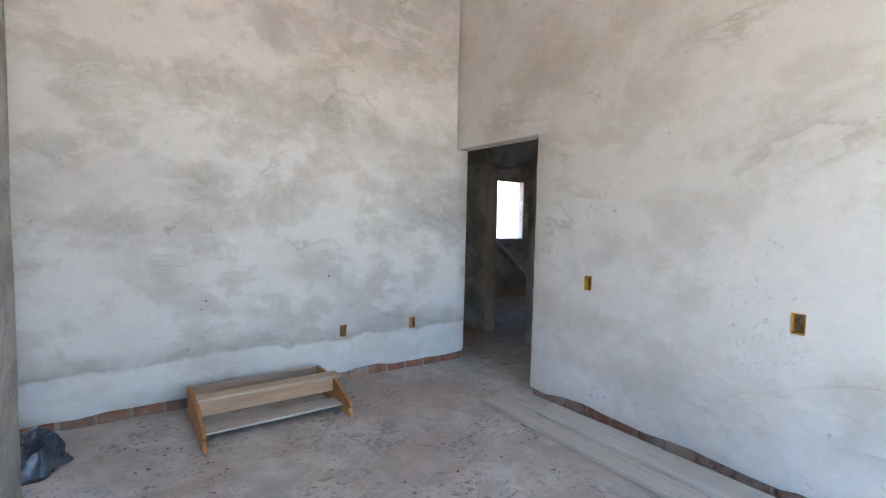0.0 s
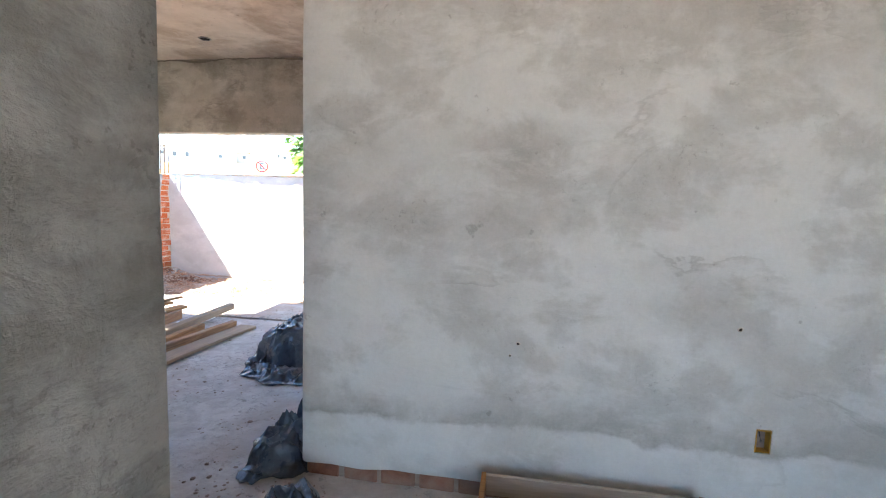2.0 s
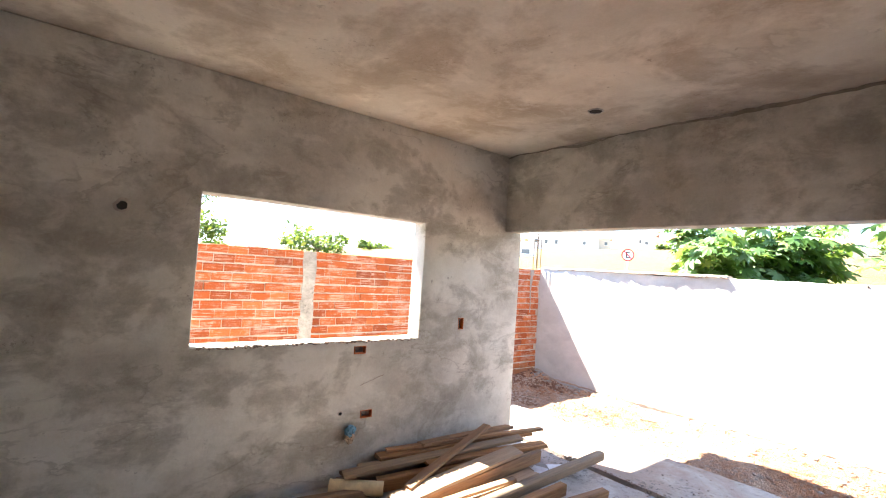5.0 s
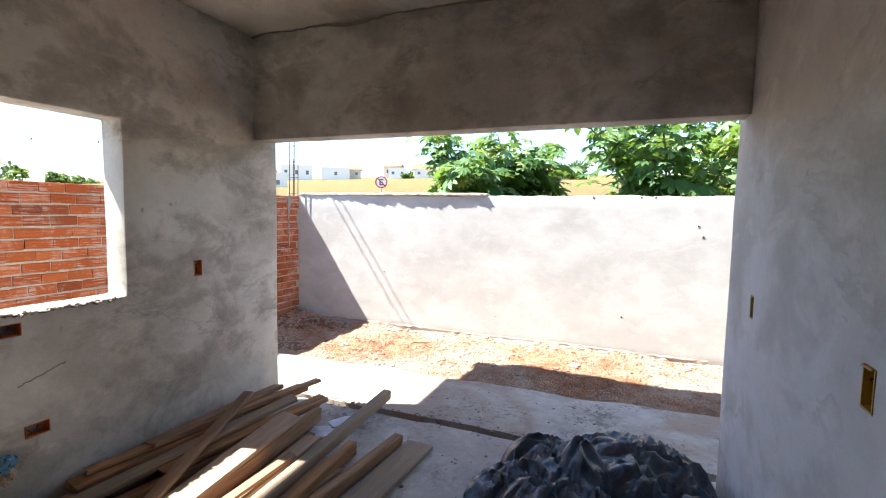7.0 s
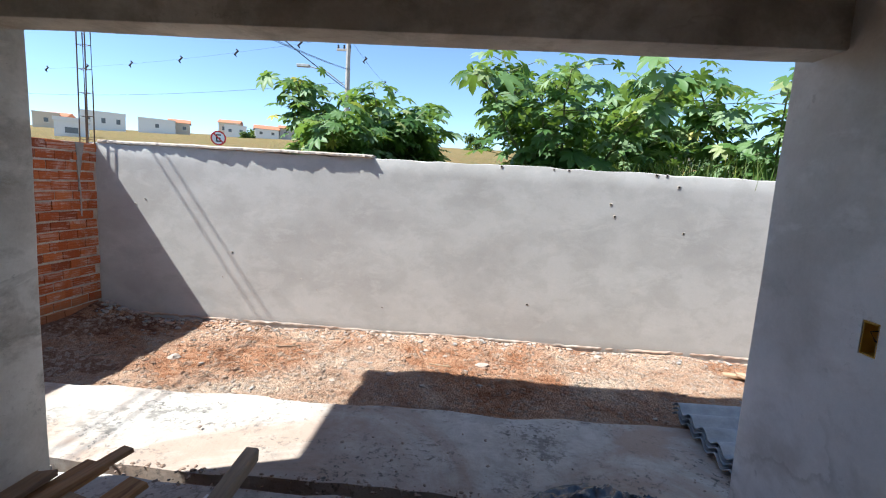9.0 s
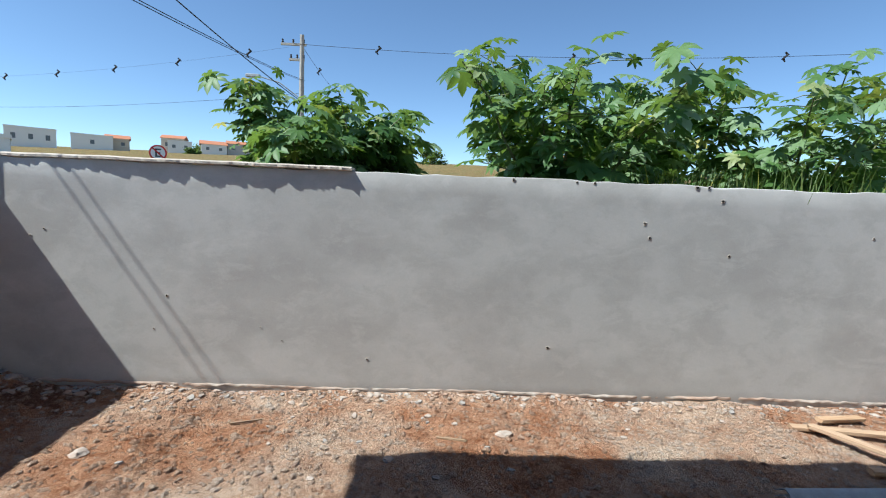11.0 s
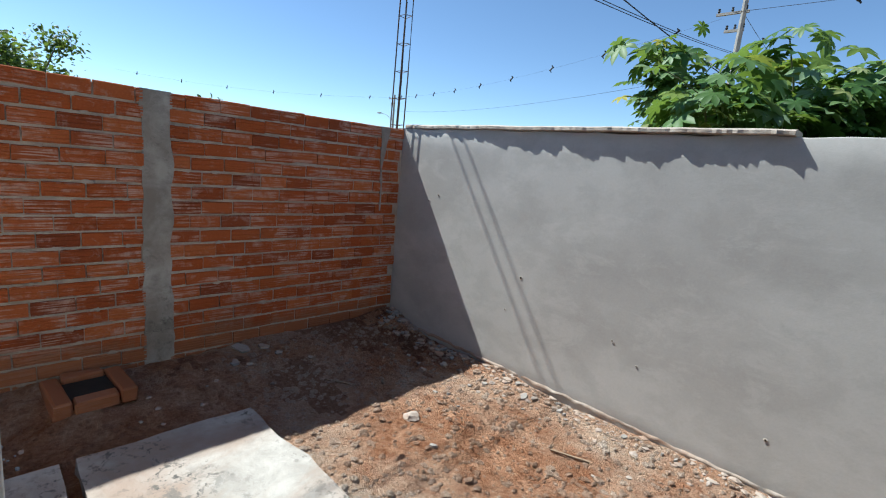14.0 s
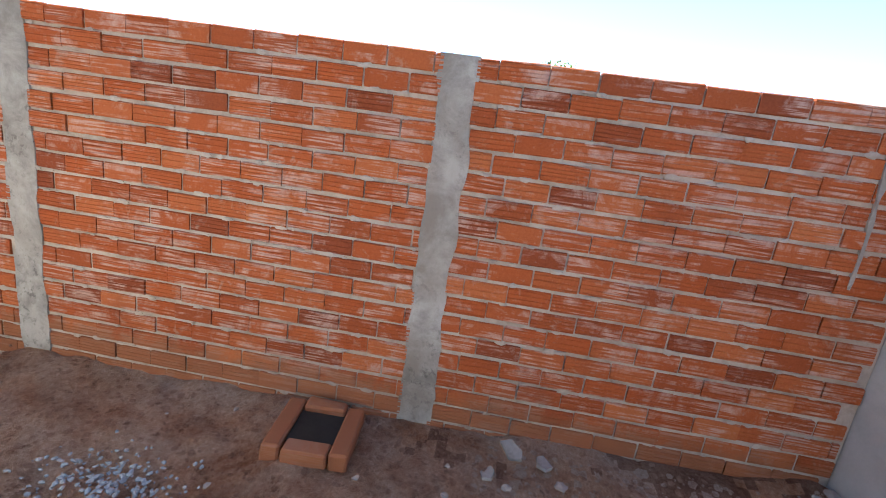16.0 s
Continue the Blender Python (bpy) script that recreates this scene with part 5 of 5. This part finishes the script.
# ---- beyond the walls ----
def leaf_mesh(name, lobes, seed):
    """A palmate leaf of one metre radius with pointed lobes, folded along its ribs."""
    bm = bmesh.new()
    rng = random.Random(seed)
    mid = bm.verts.new((0, 0, 0))
    tips, notches = [], []
    for i in range(lobes):
        a = radians(-150 + 300 * i / (lobes - 1)) + rng.uniform(-0.06, 0.06)
        r = (0.72 + 0.28 * math.cos(a * 0.55)) * rng.uniform(0.9, 1.05)
        side = []
        for da, rr, dz in ((-0.33, 0.54, 0.03), (-0.23, 0.76, 0.0), (0, 1.0, -0.1), (0.23, 0.76, 0.0), (0.33, 0.54, 0.03)):
            side.append(bm.verts.new((r * rr * math.cos(a + da), r * rr * math.sin(a + da), dz - 0.12 * rr * rr + rng.uniform(-0.03, 0.03))))
        rib = bm.verts.new((r * 0.6 * math.cos(a), r * 0.6 * math.sin(a), -0.08))
        bm.faces.new([mid, side[0], rib])
        bm.faces.new([mid, rib, side[4]])
        bm.faces.new([side[0], side[1], rib])
        bm.faces.new([rib, side[3], side[4]])
        bm.faces.new([side[1], side[2], rib])
        bm.faces.new([rib, side[2], side[3]])
        tips.append(side)
    for a, b in zip(tips, tips[1:]):
        k = bm.verts.new((a[4].co + b[0].co) * 0.44)
        bm.faces.new([mid, a[4], k])
        bm.faces.new([mid, k, b[0]])
    me = bpy.data.meshes.new(name)
    bm.to_mesh(me)
    bm.free()
    me.materials.append(M_LEAF)
    me.shade_smooth()
    return me


LEAVES = [leaf_mesh("leaf", n, i) for i, n in enumerate((8, 9, 7))]


def castor(x, y, z, radius, height, seed, count, label, dense=4.4):
    rng = random.Random(seed)
    ob = thing("castor_plant", pose(x, y, z), label, "shrub", "castor shrubs behind the wall")
    bm = bmesh.new()
    ends = []
    for s in range(9):
        a = 6.2832 * s / 9 + rng.uniform(-0.3, 0.3)
        reach = radius * rng.uniform(0.25, 0.85)
        top = height * rng.uniform(0.6, 1.0) * (1 - 0.25 * (reach / radius) ** 2)
        p = [Vector((0.1 * math.cos(a), 0.1 * math.sin(a), 0))]
        for k in range(1, 6):
            u = k / 5
            p.append(Vector((reach * u * math.cos(a), reach * u * math.sin(a), top * u ** 0.8)) + noise.noise_vector(Vector((s, k, seed))) * 0.08)
        tube(bm, p, [0.028 - 0.0042 * k for k in range(6)], 6)
        ends.append(p)
    part("stem", bm, M_STEM, ob, smooth=True)
    petiole = bmesh.new()
    far = bmesh.new()
    for i in range(int(count * dense)):
        st = rng.choice(ends)
        u = rng.uniform(0.06, 1.0) ** 0.75
        k = min(int(u * 5), 4)
        base = st[k].lerp(st[k + 1], u * 5 - k if u < 1 else 1)
        a = rng.uniform(0, 6.2832)
        d = Vector((math.cos(a), math.sin(a), rng.uniform(-0.2, 0.7))).normalized() * rng.uniform(0.12, 0.62) * (1.25 - 0.4 * u)
        tip = base + d
        size = rng.uniform(0.13, 0.27) * (0.8 + 0.35 * (1 - u)) * (1.5 if rng.random() < 0.1 else 1.0)
        m = Matrix.Translation(tip) @ Euler((rng.uniform(-0.75, 0.75), rng.uniform(-0.2, 0.7), 0)).to_matrix().to_4x4()
        m = Matrix.Translation(tip) @ Matrix.Rotation(a, 4, "Z") @ Matrix.Rotation(rng.uniform(0.0, 0.9), 4, "Y") @ Matrix.Rotation(rng.uniform(-0.5, 0.5), 4, "X") @ Matrix.Diagonal((size, size, size, 1))
        if i < count:
            lf = new("leaf", LEAVES[i % 3])
            lf.parent = ob
            lf.matrix_local = m
            tube(petiole, [base, base.lerp(tip, 0.5) + Vector((0, 0, 0.02)), tip], [0.006, 0.005, 0.004], 4)
        else:
            n0 = len(far.verts)
            far.from_mesh(LEAVES[i % 3])
            far.verts.ensure_lookup_table()
            for v in far.verts[n0:]:
                v.co = m @ v.co
    tagged(part("petiole", petiole, M_STEM, ob), kind="stuff")
    tagged(part("foliage", far, M_LEAF, ob, "dense green palmate leaves"), kind="stuff")


castor(-4.2, 12.9, 1.0, 2.0, 2.4, 1, 270, "broad castor shrub with large palmate green leaves")
castor(-3.3, 13.1, 1.0, 1.3, 2.3, 7, 110, "low castor shrub beside the broad one")
castor(-0.6, 11.6, 0.9, 2.0, 3.3, 2, 230, "tall dense castor shrub with large palmate leaves", 2.7)
castor(2.5, 11.8, 0.9, 2.1, 2.8, 3, 190, "spreading castor shrub with pale green leaves", 2.8)
castor(5.8, 12.4, 1.0, 1.9, 3.0, 4, 110, "castor shrub with drooping palmate leaves")
castor(1.0, 13.4, 1.1, 1.8, 2.8, 5, 110, "castor shrub standing behind the tall one")


def grass():
    rng = random.Random(8)
    bm = bmesh.new()
    for _ in range(8000):
        x = rng.uniform(-3.0, 9.0)
        y = rng.uniform(9.8, 14.0)
        h = rng.uniform(0.7, 1.35) * (0.5 + 0.5 * min(1, max(0, (x + 3) / 4)))
        a = rng.uniform(0, 6.2832)
        z = 0.88 + 0.085 * (y - 9.5)
        dx, dy = math.cos(a), math.sin(a)
        w = rng.uniform(0.006, 0.012)
        lean = rng.uniform(0.1, 0.5) * h
        p = [Vector((x, y, z)), Vector((x + dx * lean * 0.35, y + dy * lean * 0.35, z + h * 0.6)), Vector((x + dx * lean, y + dy * lean, z + h))]
        s = Vector((-dy, dx, 0)) * w
        v = [bm.verts.new(p[0] - s), bm.verts.new(p[0] + s), bm.verts.new(p[1] + s), bm.verts.new(p[1] - s), bm.verts.new(p[2])]
        bm.faces.new(v[:4])
        bm.faces.new([v[3], v[2], v[4]])
    tagged(link("grass", bm, M_GRASS, None, "", False), "tall green grass behind the boundary wall", "grass", kind="stuff")


grass()


def tree(x, y, z, height, crown, seed, label, leaves=900, size=0.22):
    rng = random.Random(seed)
    ob = thing("tree", pose(x, y, z), label, "tree", "trees in the distance")
    bm = bmesh.new()
    th = height * 0.36
    tube(bm, [(0, 0, -0.3), (0.1, 0, th * 0.5), (0.05, 0.1, th)], [height * 0.03, height * 0.024, height * 0.017], 8)
    tips = []
    for k in range(8):
        a = k * 0.785 + rng.uniform(-0.3, 0.3)
        e = Vector((math.cos(a) * crown * rng.uniform(0.4, 0.8), math.sin(a) * crown * rng.uniform(0.4, 0.8), height * rng.uniform(0.4, 0.92)))
        tube(bm, [(0.05, 0.1, th * rng.uniform(0.7, 1.0)), e * 0.5 + Vector((0, 0, th * 0.5)), e], [height * 0.012, height * 0.008, height * 0.003], 5)
        tips.append(e)
    part("trunk", bm, M_BARK, ob, smooth=True)
    cb = bmesh.new()
    for i in range(leaves):
        e = rng.choice(tips)
        d = Vector((rng.gauss(0, 1), rng.gauss(0, 1), rng.gauss(0, 0.7))) * crown * 0.22
        p = e + d
        q = Euler((rng.uniform(-1, 1), rng.uniform(-1, 1), rng.uniform(0, 6.28))).to_matrix()
        s = size * rng.uniform(0.6, 1.4)
        vs = [cb.verts.new(p + q @ Vector(c) * s) for c in ((-1, 0, 0), (-0.3, 0.5, 0.15), (0.6, 0.45, 0), (1, 0, -0.2), (0.5, -0.5, 0), (-0.4, -0.45, 0.15))]
        cb.faces.new(vs)
    part("crown", cb, M_TREELEAF, ob)


tree(-42, 9.6, 0.6, 7.3, 3.0, 1, "leafy tree beyond the brick wall", 3200, 0.15)
tree(-78, 36, 2.2, 4.6, 5.0, 2, "broad dark tree on the skyline", 900, 0.4)
for i, (tx, ty, tz, th, tc) in enumerate(((-88, 96, 8.5, 6, 6), (-70, 108, 8.8, 5.5, 5), (-52, 112, 8.9, 6, 5.5), (-36, 118, 9, 6, 5), (-12, 95, 8, 9, 6), (-2, 90, 7.6, 10, 5), (10, 85, 7.4, 8, 6), (24, 80, 7, 8, 6), (-95, 60, 6.5, 6, 5), (-90, 40, 5.5, 6, 6), (-85, 22, 5, 6, 5), (-80, 12, 4.6, 5.5, 5), (-100, 5, 5, 6, 5), (-45, 92, 7.8, 3.5, 2.5), (-8, 60, 5.5, 4, 3), (44, 75, 6.6, 9, 7))):
    tx, ty = -2.2 + (tx + 2.2) * 1.6, 5.7 + (ty - 5.7) * 1.6
    tree(tx, ty, (0.9 + 0.085 * (ty - 9.5) if ty > 75 else 0.5 + 0.014 * (-6 - tx)) - th * 0.42, th * 0.85, tc * 0.75, 20 + i, "rounded dark green tree among the distant houses", 1100, 0.38)


def house(x, y, z, w, d, h, rot, wall_mat, roof, label, wins=2):
    ob = thing("house", pose(x, y, z, 0, 0, rot), label, "house", "houses on the far slope")
    bm = bmesh.new()
    box(bm, -w / 2, w / 2, -d / 2, d / 2, -1.5, h)
    part("wall", bm, wall_mat, ob)
    bm = bmesh.new()
    if roof == "gable":
        e = 0.4
        v = [bm.verts.new(p) for p in ((-w / 2 - e, -d / 2 - e, h), (w / 2 + e, -d / 2 - e, h), (w / 2 + e, d / 2 + e, h), (-w / 2 - e, d / 2 + e, h), (-w / 2 - e, 0, h + d * 0.22), (w / 2 + e, 0, h + d * 0.22))]
        for f in ((0, 1, 5, 4), (2, 3, 4, 5), (0, 4, 3), (1, 2, 5), (3, 2, 1, 0)):
            bm.faces.new([v[i] for i in f])
        part("roof", bm, M_ROOF, ob, "clay tile roof")
    else:
        box(bm, -w / 2 - 0.1, w / 2 + 0.1, -d / 2 - 0.1, d / 2 + 0.1, h, h + 0.35)
        part("roof", bm, wall_mat, ob, "flat parapet roof")
    for k in range(wins):
        cx = -w / 2 + w * (k + 0.5) / wins
        bm = bmesh.new()
        box(bm, cx - 0.5, cx + 0.5, -d / 2 - 0.03, -d / 2 + 0.1, h * 0.42, h * 0.7)
        wn_ = part("window", bm, M_GLASS, ob, "dark window pane")
        bm = bmesh.new()
        box(bm, cx - 0.7, cx + 0.7, -d / 2 - 0.12, -d / 2 - 0.03, h * 0.4 - 0.12, h * 0.4)
        part("sill", bm, M_WHITE, wn_)


def slope(y):
    return 0.55 + 0.085 * (y - 9.54)


house(-116, 144, slope(144), 11, 8, 5.2, 38, M_WHITE, "flat", "two-storey white rendered house on the far slope", 3)
house(-127, 136, slope(136), 6, 6, 4.2, 42, M_CREAM, "flat", "low cream house beside the tall white one", 1)
house(-104, 151, slope(151), 10, 6, 4.2, 36, M_WHITE, "flat", "long blank white house on the far slope", 1)
house(-79, 175, slope(175), 8, 7, 3.4, 28, M_WHITE, "gable", "white house with a clay tile roof", 2)
house(-65, 183, slope(183), 8, 6, 3.6, 22, M_CREAM, "gable", "cream house with a clay tile roof", 1)
house(-50, 186, slope(186), 9, 6, 3.4, 18, M_WHITE, "gable", "small white house with an orange roof", 2)
house(-139, 132, slope(132), 8, 6, 3.2, 44, M_WHITE, "gable", "white house low on the slope", 1)
house(-18, 79, slope(79) - 1.2, 10, 6, 2.6, 8, M_CREAM, "gable", "cream house half hidden by the shrubs", 2)
house(24, 76, slope(76) - 1.2, 12, 7, 2.8, -12, M_CREAM, "gable", "cream house with a long clay roof", 3)
house(-164, 49, 2.8, 9, 7, 2.6, 80, M_WHITE, "gable", "white house beyond the brick wall", 2)


def utility_pole(x, y, z, h, label, lamp=True):
    ob = thing("utility_pole", pose(x, y, z), label, "utility pole", "street poles")
    bm = bmesh.new()
    tube(bm, [(0, 0, -0.5), (0, 0, h * 0.5), (0, 0, h)], [0.16, 0.13, 0.1], 8)
    part("shaft", bm, M_POLE, ob, smooth=True)
    for zz, half in ((h - 0.5, 1.0), (h - 1.2, 0.6)):
        bm = bmesh.new()
        box(bm, -half, half * 0.2, -0.05, 0.05, zz, zz + 0.1)
        arm = part("crossarm", bm, M_POLE, ob)
        for k in range(3):
            bm = bmesh.new()
            px = -half + 0.08 + k * half * 0.5
            tube(bm, [(px, 0, zz + 0.1), (px, 0, zz + 0.17), (px, 0, zz + 0.2), (px, 0, zz + 0.28)], [0.02, 0.06, 0.04, 0.05], 8)
            part("insulator", bm, M_CABLE, arm)
    if lamp:
        bm = bmesh.new()
        tube(bm, [(0, 0, h - 3.0), (-1.0, -0.2, h - 2.3), (-1.9, -0.4, h - 2.1)], [0.03] * 3, 6)
        armp = part("lamp_arm", bm, M_FIBRE, ob, "grey steel lamp arm")
        bm = bmesh.new()
        box(bm, -2.5, -1.85, -0.5, -0.28, -0.06 + h - 2.1, h - 2.02)
        bevelled(bm, 0.02, 1)
        part("lamp_head", bm, M_FIBRE, armp)


utility_pole(-8.6, 29.0, 1.9, 7.4, "tall concrete utility pole with crossarms and a street lamp")
utility_pole(-47, 42, 2.6, 6.6, "far concrete utility pole with a street lamp")
utility_pole(26, 24, 1.8, 8.0, "concrete utility pole beyond the shrubs", False)


def wire(name, a, b, sag, r, label, group="overhead cables", beads=0):
    a, b = Vector(a), Vector(b)
    bm = bmesh.new()
    pts = [a.lerp(b, i / 24) - Vector((0, 0, sag * 4 * (i / 24) * (1 - i / 24))) for i in range(25)]
    tube(bm, pts, [r] * 25, 5)
    ob = tagged(link(name, bm, M_CABLE, None, "", True), label, "cable", group)
    for i in range(beads):
        u = (i + 0.5) / beads
        p = a.lerp(b, u) - Vector((0, 0, sag * 4 * u * (1 - u)))
        bm = bmesh.new()
        tube(bm, [p + Vector((0, 0, 0.18)), p + Vector((0.1, 0, 0.08)), p, p + Vector((-0.1, 0, -0.1)), p - Vector((0, 0, 0.22))], [0.04, 0.07, 0.05, 0.07, 0.03], 6)
        part("spacer", bm, M_CABLE, ob, "cable spacer")


wire("cable", (-6.2, 2.0, 3.3), (-8.6, 29.0, 7.2), 0.25, 0.009, "black service cable from the street pole")
wire("cable", (-6.05, 2.0, 3.3), (-8.45, 29.0, 7.2), 0.27, 0.009, "black service cable from the street pole")
wire("cable", (-12.5, 8.0, 10.5), (-8.6, 29.0, 6.2), 0.5, 0.02, "thick black twisted cable to the pole")
wire("cable", (-47, 42, 8.9), (-9.3, 29.0, 8.7), 0.7, 0.004, "thin overhead line with spacers", "overhead cables", 9)
wire("cable", (-47, 42, 7.4), (-8.6, 29.0, 6.6), 0.7, 0.008, "thin overhead line to the far pole")
wire("cable", (-9.3, 29.0, 8.9), (26, 24, 9.4), 0.8, 0.01, "overhead line to the farther pole", "overhead cables", 4)
wire("cable", (-8.6, 29.0, 8.8), (-11, 60, 12), 0.6, 0.01, "overhead line up the slope", "overhead cables", 3)
wire("cable", (-47, 42, 8.9), (-75, 20, 9.5), 0.8, 0.005, "overhead line beyond the brick wall", "overhead cables", 6)


def road_sign():
    c = Vector((-12.3, 23.4, 3.02))
    ob = thing("road_sign", pose(c.x, c.y, c.z, 0, 0, 24), "round white no-parking road sign with letter E and red rim", "road sign")
    bm = bmesh.new()
    tube(bm, [(0, 0.05, -1.9), (0, 0.05, 0.25)], [0.03, 0.03], 8)
    part("post", bm, M_FIBRE, ob)

    def disc(r0, r1, y0, y1):
        b = bmesh.new()
        n = 28
        rings = []
        for r, y in ((r0, y0), (r1, y0), (r1, y1), (r0, y1)):
            rings.append([b.verts.new((r * math.cos(6.2832 * k / n), y, r * math.sin(6.2832 * k / n))) for k in range(n)])
        for p, q in zip(rings, rings[1:] + rings[:1]):
            for k in range(n):
                b.faces.new([p[k], p[(k + 1) % n], q[(k + 1) % n], q[k]])
        bmesh.ops.recalc_face_normals(b, faces=b.faces)
        return b

    part("face", disc(0.002, 0.26, -0.004, 0.012), M_SIGN, ob)
    part("rim", disc(0.235, 0.29, -0.012, 0.014), M_RED, ob)
    bm = bmesh.new()
    box(bm, -0.025, 0.025, -0.012, -0.006, -0.25, 0.25, Matrix.Rotation(radians(-45), 4, "Y"))
    part("slash", bm, M_RED, ob)
    bm = bmesh.new()
    for a in ((-0.09, -0.035, -0.009, -0.005, -0.15, 0.15), (-0.035, 0.1, -0.009, -0.005, 0.1, 0.15), (-0.035, 0.08, -0.009, -0.005, -0.025, 0.025), (-0.035, 0.1, -0.009, -0.005, -0.15, -0.1)):
        box(bm, *a)
    part("letter", bm, M_CABLE, ob)


road_sign()


for i, (hx, hy, hh, hm, hr) in enumerate(((-101, 158, 3.6, M_CREAM, "gable"), (-87, 168, 3.6, M_WHITE, "flat"), (-72, 180, 3.8, M_GREYWALL, "gable"), (-57, 186, 3.5, M_WHITE, "flat"), (-44, 190, 3.6, M_CREAM, "gable"), (-128, 140, 3.4, M_WHITE, "gable"), (-64, 192, 4.6, M_WHITE, "flat"), (-93, 176, 4.8, M_CREAM, "gable"))):
    house(hx, hy, 0.7 + 0.085 * (hy - 9.54), 6 + i % 3, 6, hh, 30 - 2 * i, hm, hr, "small pale house among others on the far slope", 2)
for i, (tx, ty, top, tc) in enumerate(((-114, 44, 7.2, 3.0), (-109, 56, 8.9, 1.4), (-106, 61, 8.0, 1.8), (-110, 52, 6.8, 2.4), (-100, 75, 8.6, 2.6), (-93, 84, 7.8, 2.8), (-112, 64, 7.8, 2.0))):
    tz = 0.7 + 0.085 * (ty - 9.54)
    tree(tx, ty, tz, top - tz, tc, 60 + i, "dark round-headed tree on the low skyline", 1100, 0.26)
house(-41, 48.5, 3.7, 2.6, 2.4, 1.9, 40, M_WHITE, "flat", "small white shed with a dark window in the field", 1)
